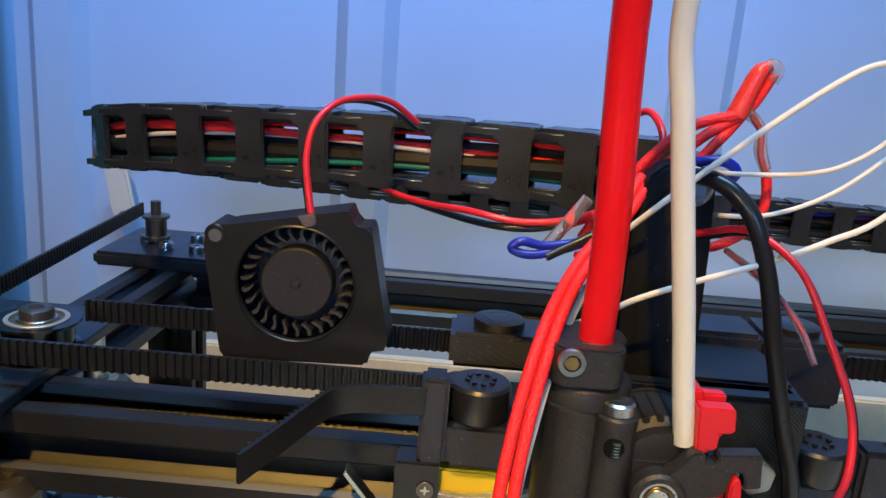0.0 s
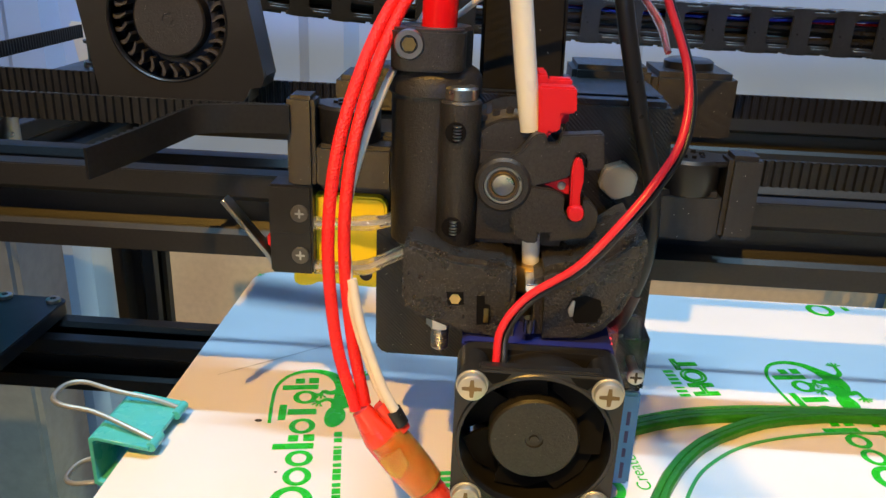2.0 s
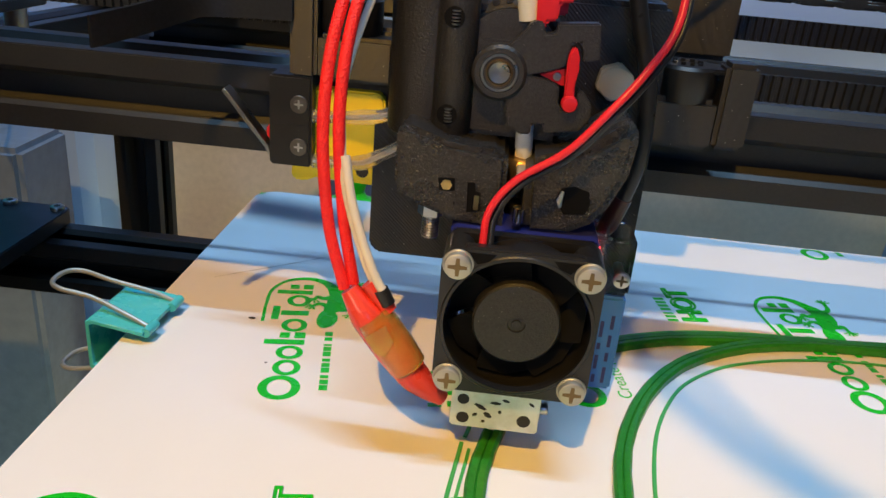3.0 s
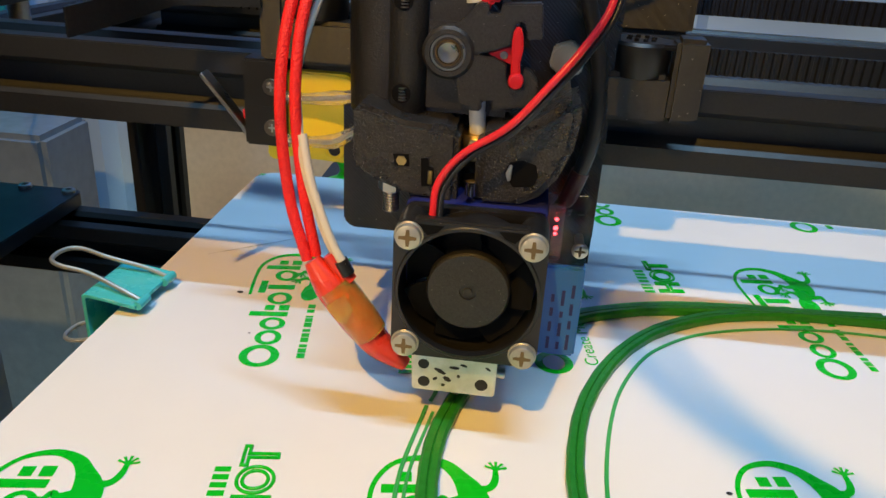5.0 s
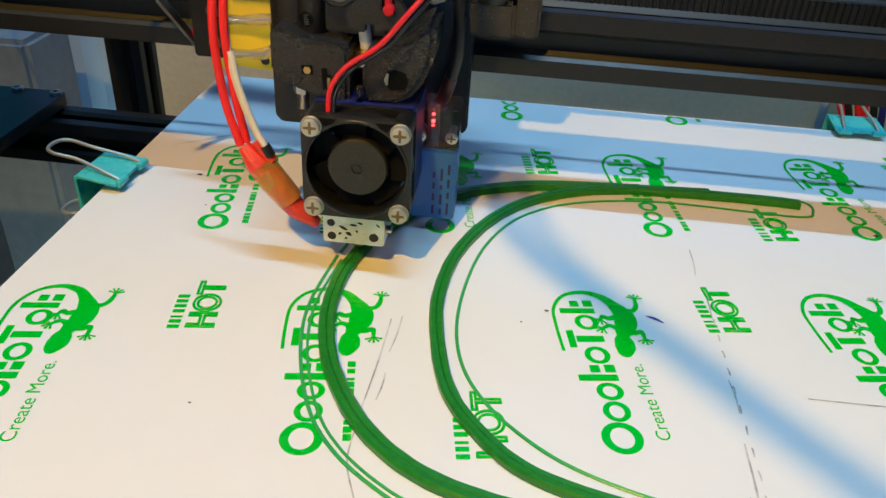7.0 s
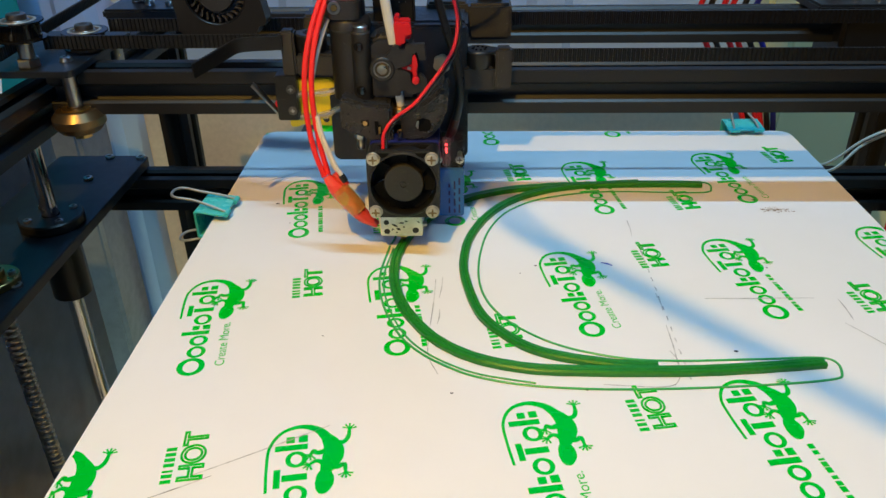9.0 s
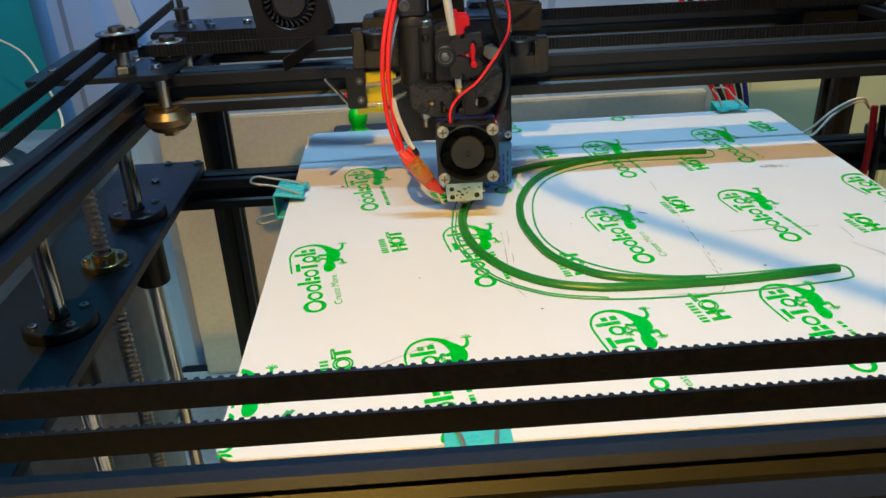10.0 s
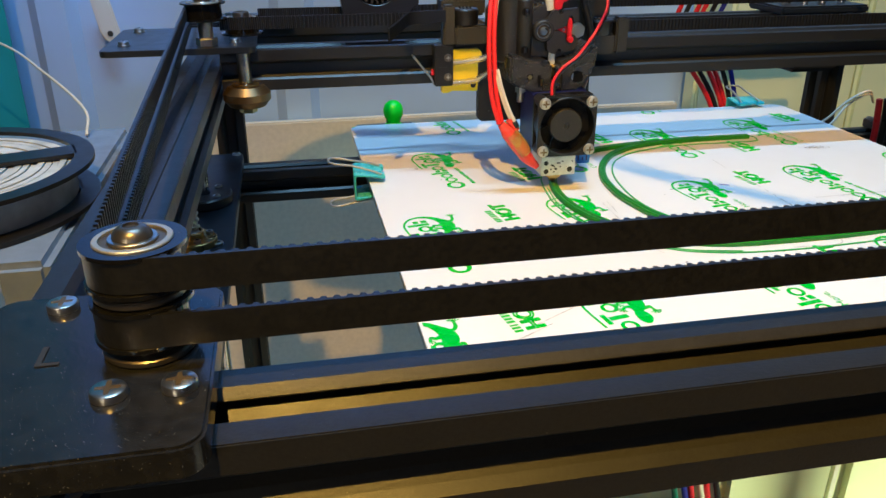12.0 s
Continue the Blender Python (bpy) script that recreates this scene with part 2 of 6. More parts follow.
M_WHITETUBE = material("white_tube", (0.66, 0.67, 0.63), 0.3, subsurface=0.25, patch_amount=0.15, patch=60, second=(0.7, 0.68, 0.6))
M_RED = material("red_wire_plastic", (0.72, 0.02, 0.03), 0.3, patch_amount=0.2)
M_BRAID = braid("red_braided_sleeving", (0.85, 0.016, 0.014))
M_BLACKWIRE = material("black_wire_plastic", (0.015, 0.015, 0.016), 0.3, patch_amount=0.3)
M_BLUEWIRE = material("blue_wire_plastic", (0.02, 0.025, 0.32), 0.32, patch_amount=0.2)
M_GREENWIRE = material("green_wire_plastic", (0.008, 0.16, 0.11), 0.35, patch_amount=0.2)
M_WHITEWIRE = material("white_wire_plastic", (0.72, 0.64, 0.52), 0.42, bump=0.1, patch_amount=0.3, second=(0.6, 0.5, 0.4))
M_SHRINK = material("clear_shrink_sleeve", (0.9, 0.8, 0.76), 0.16, transmission=0.88, ior=1.12, coat=0.4, bump=0.5, bump_size=400, patch_amount=0.6, second=(0.85, 0.5, 0.45))
M_PVC = material("clear_wire_sleeve", (0.94, 0.93, 0.88), 0.06, transmission=0.9, ior=1.25, coat=0.8, bump=0.9, bump_size=420, patch_amount=0.5, patch=160, second=(0.75, 0.72, 0.62), depth=0.0006)
M_REDSHRINK = material("red_shrink_sleeve", (0.74, 0.03, 0.02), 0.28, bump=0.3, bump_size=300, patch_amount=0.4, second=(0.7, 0.1, 0.05))
M_STEEL = material("zinc_plated_steel", (0.52, 0.5, 0.47), 0.3, metal=1.0, grain=0.2, bump=0.05, patch_amount=0.3)
M_CHROME = material("polished_steel", (0.7, 0.7, 0.72), 0.14, metal=1.0, patch_amount=0.2)
M_BRASS = material("brass", (0.62, 0.42, 0.16), 0.3, metal=1.0, grain=0.3, patch_amount=0.4)
M_DARKRED = material("dark_red_sleeve", (0.07, 0.015, 0.012), 0.35, bump=0.2, bump_size=300, patch_amount=0.4)
M_STRIP = material("pale_light_strip", (0.66, 0.64, 0.6), 0.5, patch_amount=0.5, patch=60, second=(0.12, 0.12, 0.1))
M_BRONZE = material("dull_bronze", (0.24, 0.16, 0.08), 0.35, metal=0.9, patch_amount=0.4)
M_BOLT = material("bright_zinc", (0.52, 0.49, 0.41), 0.45, metal=0.8, bump=0.1, patch_amount=0.3)
M_DARKSTEEL = material("dark_steel", (0.16, 0.14, 0.12), 0.35, metal=0.9, patch_amount=0.3)
# Shade inside screw recesses, put into a dark brown tone.
M_RECESS = material("shaded_recess", (0.05, 0.035, 0.02), 0.5, metal=0.6)
M_BLOCK = material("scorched_aluminium", (0.72, 0.7, 0.64), 0.42, metal=0.65, patch_amount=0.5, patch=130, second=(0.5, 0.5, 0.42), grain=0.3, bump=0.2)
# Burnt residue and dark specks; also the painted shade of holes and slots.
M_CHAR_SHADE = material("residue_and_recess_shade", (0.02, 0.018, 0.015), 0.6, bump=0.4)
M_BLUE = material("blue_sensor_plastic", (0.03, 0.15, 0.48), 0.35, patch_amount=0.25, bump=0.05)
M_BLUEDARK = material("dark_blue_print", (0.015, 0.018, 0.11), 0.4)
M_CLEAR = material("clear_plastic", (0.97, 0.98, 0.99), 0.05, transmission=1.0, ior=1.22, coat=0.3, bump=0.1, bump_size=200, rough_var=0.03)
M_YELLOW = material("yellow_printed_plastic", (0.85, 0.66, 0.012), 0.32, layers=0.2, patch_amount=0.3, second=(0.78, 0.55, 0.01), bump=0.1, subsurface=0.08)
M_REDP = material("red_printed_plastic", (0.6, 0.012, 0.02), 0.36, bump=0.1, patch_amount=0.2)
M_KAPTON = material("amber_tape", (1.0, 0.74, 0.16), 0.14, transmission=0.8, ior=1.2, coat=0.7, patch_amount=0.7, patch=170, second=(0.9, 0.42, 0.05), bump=1.0, bump_size=230, depth=0.001)
M_SHEET = material("white_build_sheet", (0.82, 0.8, 0.785), 0.2, grain=0.05, grain_size=60, patch_amount=0.12, patch=14, second=(0.76, 0.73, 0.7), specks=0.004, rough_var=0.05)
M_INK = material("green_ink", (0.006, 0.5, 0.008), 0.28, patch_amount=0.15, patch=40, second=(0.01, 0.58, 0.012))
M_PLA = material("green_printed_plastic", (0.014, 0.17, 0.014), 0.34, grain=0.4, grain_size=500, bump=0.4, bump_size=900, patch_amount=0.4, patch=50, second=(0.025, 0.24, 0.02))
M_PLATHIN = material("thin_green_print", (0.03, 0.36, 0.07), 0.3, patch_amount=0.4, second=(0.12, 0.5, 0.16))
M_PENCIL = material("sheet_line", (0.3, 0.29, 0.28), 0.6, patch_amount=0.8, patch=300, second=(0.7, 0.68, 0.66))
M_GREENBRIGHT = material("bright_green_plastic", (0.02, 0.68, 0.03), 0.35, subsurface=0.1, patch_amount=0.2, bump=0.1)
M_TEAL = material("teal_enamel", (0.07, 0.52, 0.54), 0.28, patch_amount=0.15, grain=0.1)
M_WALL = material("pale_wall_panel", (0.43, 0.57, 0.8), 0.42, patch_amount=0.12, patch=3, bump=0.03, bump_size=60)
M_CREAM = material("cream_panel", (0.76, 0.8, 0.5), 0.4, patch_amount=0.15, patch=4, bump=0.03, bump_size=50)
M_TABLE = material("grey_tabletop", (0.6, 0.56, 0.5), 0.5, patch_amount=0.3, patch=8, grain=0.2, grain_size=150)
M_CURTAIN = material("teal_cloth", (0.02, 0.33, 0.36), 0.8, bump=0.4, bump_size=900, patch_amount=0.3, patch=9)
M_WHITEP = material("white_plastic", (0.74, 0.7, 0.62), 0.35, patch_amount=0.15, bump=0.04)
M_DARKBOX = material("dark_case", (0.19, 0.23, 0.29), 0.2, grain=0.2, grain_size=100, patch_amount=0.3, patch=12)
# Tan that carries the warm lamplight of the low wall in its colour.
M_LOW_WALL = material("warm_low_wall_tan", (0.62, 0.54, 0.43), 0.6, patch_amount=0.2, patch=5, grain=0.15, grain_size=200, bump=0.05)
M_PLASTER = material("room_plaster", (0.2, 0.2, 0.2), 0.8, patch_amount=0.2, patch=1.5, bump=0.1, bump_size=60)
M_LED = material("red_indicator", (0.9, 0.05, 0.05), 0.3, emission=((1.0, 0.04, 0.05), 9.0))
# Shade and warm glint of the cross recess, painted as dark gold.
M_CROSS = material("shaded_cross_recess", (0.2, 0.13, 0.06), 0.32, metal=0.7, patch_amount=0.4)
# Lighter than the other black plastic: the blades' highlights are in this colour.
M_BLADE = material("highlit_blade_plastic", (0.05, 0.046, 0.045), 0.35, patch_amount=0.4, bump=0.1)


def screw(bm, o, d, r=2.6, h=1.6, cross=True):
    """A pan head with its crossed recess or hexagon socket drawn proud in the second material."""
    lathe(bm, o, d, [(r, 0), (r, h * 0.6), (r * 0.95, h * 0.88), (r * 0.84, h), (0, h)], 24)
    d, s, u = frame_of(d)
    c = Vector(o) + d * (h * 0.96)
    if cross:
        w, g = 0.17 * r, 0.68 * r
        plus = [(w, w), (g, w * 0.7), (g, -w * 0.7), (w, -w), (w * 0.7, -g), (-w * 0.7, -g), (-w, -w), (-g, -w * 0.7), (-g, w * 0.7), (-w, w), (-w * 0.7, g), (w * 0.7, g)]
        lo, hi = [[bm.verts.new(c + s * i + u * j + d * (h * e)) for i, j in plus] for e in (0, 0.07)]
        for f in (hi, lo[::-1], *((lo[k], lo[(k + 1) % 12], hi[(k + 1) % 12], hi[k]) for k in range(12))):
            bm.faces.new(f).material_index = 1
    else:
        lathe(bm, c, d, [(r * 0.5, 0), (r * 0.5, h * 0.06), (0, h * 0.06)], 6, 1)
    return bm


def extrusion_profile(w=20.0):
    h = w / 2
    side = [(-h, h), (-4.7, h), (-3.1, h - 1.8), (-5.6, h - 1.8), (-5.6, h - 3.4), (-3.0, h - 6.0), (3.0, h - 6.0), (5.6, h - 3.4), (5.6, h - 1.8), (3.1, h - 1.8), (4.7, h)]
    out = []
    for k in range(4):
        c, s = [(1, 0), (0, -1), (-1, 0), (0, 1)][k]
        out += [(x * c - y * s, x * s + y * c) for x, y in side]
    return out


def bar(bm, p0, p1, bev=0.25):
    """A slotted aluminium bar between the centres of its two ends, along x, y or z."""
    p0, p1 = Vector(p0), Vector(p1)
    axis = max("xyz", key=lambda a: abs((p1 - p0)["xyz".index(a)]))
    piece_bm = bmesh.new()
    prof = extrusion_profile()
    put = {"x": lambda u, v: Vector((0, u, v)), "y": lambda u, v: Vector((u, 0, v)), "z": lambda u, v: Vector((u, v, 0))}[axis]
    lo = [piece_bm.verts.new(p0 + put(u, v)) for u, v in prof]
    hi = [piece_bm.verts.new(p1 + put(u, v)) for u, v in prof]
    n = len(prof)
    for i in range(n):
        piece_bm.faces.new((lo[i], hi[i], hi[(i + 1) % n], lo[(i + 1) % n]))
    piece_bm.faces.new(lo)
    piece_bm.faces.new(hi[::-1])
    bmesh.ops.recalc_face_normals(piece_bm, faces=piece_bm.faces)
    corners = [e for e in piece_bm.edges if len(e.link_faces) == 2 and e.calc_face_angle(0) > radians(80) and min(len(f.verts) for f in e.link_faces) == 4 and max(len(f.verts) for f in e.link_faces) == 4]
    bmesh.ops.bevel(piece_bm, geom=corners, offset=bev, segments=2, affect="EDGES", clamp_overlap=True)
    return merged(bm, piece_bm)


def belt(name, pts, z0, label, tooth_side=1, group="toothed belts", closed=False, wide=6.0):
    """A toothed belt standing on edge along a plan line of (x, y), teeth on its left (1) or right (-1) hand."""
    base = (pts[0][0], pts[0][1], z0)
    owner = thing(name, base, label, "belt", group)
    strip, teeth = bmesh.new(), bmesh.new()
    P = [Vector((x, y)) for x, y in pts]
    run = 0.0
    sections = []
    for i, p in enumerate(P):
        t = (P[min(i + 1, len(P) - 1)] - P[max(i - 1, 0)]).normalized()
        nrm = Vector((-t.y, t.x))
        sections.append((p, nrm))
    rows = [[strip.verts.new((*(p + nrm * o), z)) for o, z in ((-0.35, z0), (-0.35, z0 + wide), (0.35, z0 + wide), (0.35, z0))] for p, nrm in sections]
    for a, b in zip(rows, rows[1:]):
        for k in range(4):
            strip.faces.new((a[k], a[(k + 1) % 4], b[(k + 1) % 4], b[k]))
    strip.faces.new(rows[0][::-1])
    strip.faces.new(rows[-1])
    for a, b in zip(P, P[1:]):
        seg = (b - a).length
        t = (b - a) / seg
        nrm = Vector((-t.y, t.x)) * tooth_side
        s = (2.0 - run % 2.0) % 2.0
        while s < seg:
            c = a + t * s + nrm * 0.3
            q = [c - t * 0.62, c - t * 0.34 + nrm * 0.72, c + t * 0.34 + nrm * 0.72, c + t * 0.62]
            lo, hi = [teeth.verts.new((v.x, v.y, z0 + 0.02)) for v in q], [teeth.verts.new((v.x, v.y, z0 + wide - 0.02)) for v in q]
            teeth.faces.new(lo[::-1])
            teeth.faces.new(hi)
            for k in range(4):
                teeth.faces.new((lo[k], lo[(k + 1) % 4], hi[(k + 1) % 4], hi[k]))
            s += 2.0
        run += seg
    part("strip", strip, M_RUBBER, owner)
    tagged(part("teeth", teeth, M_RUBBER, owner), kind="stuff")
    return owner

# ---- the room ----
def structure(name, bm, mat, label=""):
    return solo(name, bm, mat, (0, 0, 0), label or name.replace("_", " "), "structure", kind="structure")


bm = bmesh.new()
ribs = [-780, -565, -336, -125, 100, 330, 560, 790]
line = [(-1400, 420)]
for x in ribs:
    line += [(x - 22, 420), (x - 13, 410), (x + 11, 410), (x + 20, 420)]
line += [(1400, 420), (1400, 440), (-1400, 440)]
prism(bm, line, "z", -372, 1800)
structure("wall_north", bm, M_WALL, "pale ribbed sheet wall behind the printer")
for name, (x0, x1, y0, y1, z0, z1) in {"wall_west": (-1420, -1400, -1900, 440, -1100, 1800), "wall_east": (1400, 1420, -1900, 440, -1100, 1800), "wall_south": (-1420, 1420, -1920, -1900, -1100, 1800), "ceiling": (-1420, 1420, -1920, 440, 1800, 1820), "floor": (-1420, 1420, -1920, 440, -1120, -1100)}.items():
    bm = bmesh.new()
    box(bm, x0, x1, y0, y1, z0, z1)
    structure(name, bm, M_PLASTER, f"plain plaster {name.split('_')[0]} of the room")

bm = bmesh.new()
box(bm, -1000, 1000, -520, 408, -402, -372, 2)
bench = thing("workbench", (0, 0, -1100), "grey workbench with a smooth top carrying the printer", "workbench")
part("benchtop", bm, M_TABLE, bench)
for x in (-960, 960):
    for y in (-480, 360):
        bm = bmesh.new()
        box(bm, x - 30, x + 30, y - 30, y + 30, -1100, -402.5, 2)
        part("leg", bm, M_PLATE, bench)

# ---- printer frame ----
frame_thing = thing("printer_frame", (55, -25, -372), "black slotted aluminium frame of a large 3D printer", "printer frame")


def rail_at(y):
    """Centre height of the top rails at y."""
    return 56 - (y + 265) * 11.0 / 480


XL, XR, YF, YR = -179.0, 306.0, -265.0, 215.0
for p0, p1 in (((XL + 10.2, YF, 56), (XR - 10.2, YF, 56)), ((XL, YF - 10, rail_at(YF)), (XL, YR + 10, rail_at(YR))), ((XR, YF - 10, rail_at(YF)), (XR, YR + 10, rail_at(YR))), ((XL + 10.2, YR, 45), (XR - 10.2, YR, 45))):
    bm = bmesh.new()
    bar(bm, p0, p1)
    part("rail", bm, M_ANOD, frame_thing)
for x in (XL, XR):
    for y, zt in ((YF, 45.8), (YR, 34.8)):
        bm = bmesh.new()
        bar(bm, (x, y, -350), (x, y, zt))
        part("post", bm, M_ANOD, frame_thing)
for p0, p1 in (((XL + 10.2, YR, -340), (XR - 10.2, YR, -340)), ((XL + 10.2, YF, -340), (XR - 10.2, YF, -340)), ((XL, YF + 10.2, -340), (XL, YR - 10.2, -340)), ((XR, YF + 10.2, -340), (XR, YR - 10.2, -340))):
    bm = bmesh.new()
    bar(bm, p0, p1)
    part("crossbar", bm, M_ANOD, frame_thing)
for x in (XL, XR):
    for y in (YF, YR):
        bm = bmesh.new()
        lathe(bm, (x, y, -372), (0, 0, 1), [(16, 0), (18, 2), (18, 18), (8, 22)], 24)
        part("foot", bm, M_RUBBER, frame_thing)


def round_rect(x0, x1, y0, y1, r, n=5):
    pts = []
    for cx, cy, a in ((x1 - r, y1 - r, 0), (x0 + r, y1 - r, 90), (x0 + r, y0 + r, 180), (x1 - r, y0 + r, 270)):
        pts += [(cx + r * math.cos(radians(a + 90 * k / n)), cy + r * math.sin(radians(a + 90 * k / n))) for k in range(n + 1)]
    return pts


def idler(parent, x, y, z, flange=10.6, body=8.6, high=8.2, bore=1.0):
    """A flanged smooth idler on its bearing, bottom at z."""
    bm = bmesh.new()
    lathe_loop(bm, (x, y, z), (0, 0, 1), [(7.75 * bore, 0), (flange, 0), (flange, 0.7), (body, 1.0), (body, high - 1.0), (flange, high - 0.7), (flange, high), (7.75 * bore, high)], 40)
    wheel = part("pulley", bm, M_GLOSSBLACK, parent)
    bm = bmesh.new()
    ring(bm, (x, y, z + 0.3), (0, 0, 1), 6.5 * bore, 7.7 * bore, high, 40, 0.12)
    race = part("bearing", bm, M_BOLT, wheel, "steel ball bearing")
    bm = bmesh.new()
    ring(bm, (x, y, z + 0.3), (0, 0, 1), 4.9 * bore, 6.45 * bore, high - 0.35, 40, 0.05)
    part("shield", bm, M_BRONZE, race)
    bm = bmesh.new()
    ring(bm, (x, y, z + 0.3), (0, 0, 1), 2.4 * bore, 4.85 * bore, high + 0.1, 32, 0.12)
    part("inner_ring", bm, M_STEEL, race)
    return wheel


# front corner: gloss plate, two stacked idlers, screws
for x, mirror in ((XL, 1), (XR, -1)):
    bm = bmesh.new()
    pts = round_rect(-189, -151, -282, -234, 4)
    if mirror < 0:
        pts = [(2 * 63.5 - px, py) for px, py in pts]
    prism(bm, pts, "z", 66.3, 71.6, 0.5)
    plate = part("corner_plate", bm, M_DUSTY, frame_thing, "gloss black corner plate with dust on it")
    cx = -161.0 if mirror > 0 else 288.0
    for sx, sy in ((-165, -268), (-155.4, -267.6), (-177.5, -239)):
        bm = bmesh.new()
        screw(bm, (sx if mirror > 0 else 127 - sx, sy, 71.65), (0, 0, 1), 2.6, 1.4)
        part("screw", bm, [M_STEEL, M_CROSS], plate)
    for z in (74.6, 83.4):
        idler(frame_thing, cx, -255.0, z, 7.7, 6.6, 6.6, bore=0.75)
    for z in (71.7, 81.4):
        bm = bmesh.new()
        ring(bm, (cx, -255.0, z), (0, 0, 1), 1.6, 7.0, 1.3, 32, 0.3)
        ring(bm, (cx, -255.0, z + 1.35), (0, 0, 1), 1.6, 4.0, 2.2 if z < 80 else 0.6, 24, 0.1)
        part("washer", bm, M_DARKSTEEL, frame_thing)
    bm = bmesh.new()
    lathe(bm, (cx, -255.0, 90.2), (0, 0, 1), [(2.8, 0), (2.95, 0.3), (2.75, 1.0), (2.1, 1.7), (1.45, 2.0), (1.2, 2.0), (1.15, 0.8), (0, 0.7)], 32)
    bolt = part("axle_bolt", bm, M_DARKSTEEL, frame_thing, "dark button-head axle bolt")
    # A dark hexagon paints the shade down in the bolt's socket.
    bm = bmesh.new()
    lathe(bm, (cx, -255.0, 91.4), (0, 0, 1), [(1.24, 0), (1.24, 0.4), (0, 0.4)], 6)
    part("socket", bm, M_CHAR_SHADE, bolt)
# The engraved letter's shade, painted as a flat dark L.
curve = bpy.data.curves.new("mark", "FONT")
curve.body, curve.size, curve.align_x, curve.align_y = "L", 0.0085, "CENTER", "CENTER"
curve.extrude = 0.00005
curve.materials.append(M_CHAR_SHADE)
piece("mark", curve, frame_thing, pose(-176.0 - 55, -255.5 + 25, 71.75 + 372, 0, 0, 0))

# rear corners: motor plate, pulley posts
for x0, x1, cx in ((-206, -128, -168), (240, 316, 280)):
    bm = bmesh.new()
    box(bm, x0, x1, 190, 238, 55.4, 61.5, 1.5)
    plate = part("motor_plate", bm, M_PLATE, frame_thing)
    for sx, sy in ((cx - 12, 205), (cx + 2, 203), (cx - 4, 222), (cx + 26, 212), (cx - 24, 214)):
        bm = bmesh.new()
        screw(bm, (sx, sy, 61.5), (0, 0, 1), 3.2, 2.6)
        part("screw", bm, [M_STEEL, M_RECESS], plate)
    bm = bmesh.new()
    rod(bm, (cx - 20, 214, 61.5), (cx - 20, 214, 80), 2.2)
    lathe(bm, (cx - 20, 214, 63), (0, 0, 1), [(6, 0), (6, 1.2), (4.6, 1.6), (4.6, 9), (6, 9.4), (6, 10.6), (3, 11)], 24)
    part("pulley_post", bm, M_DARKSTEEL, plate)
    if cx < 0:
        continue
    bm = bmesh.new()
    box(bm, cx - 21, cx + 21, 193, 235, 10, 55, 3)
    part("motor", bm, M_BLACK, frame_thing, "black stepper motor under the corner plate")

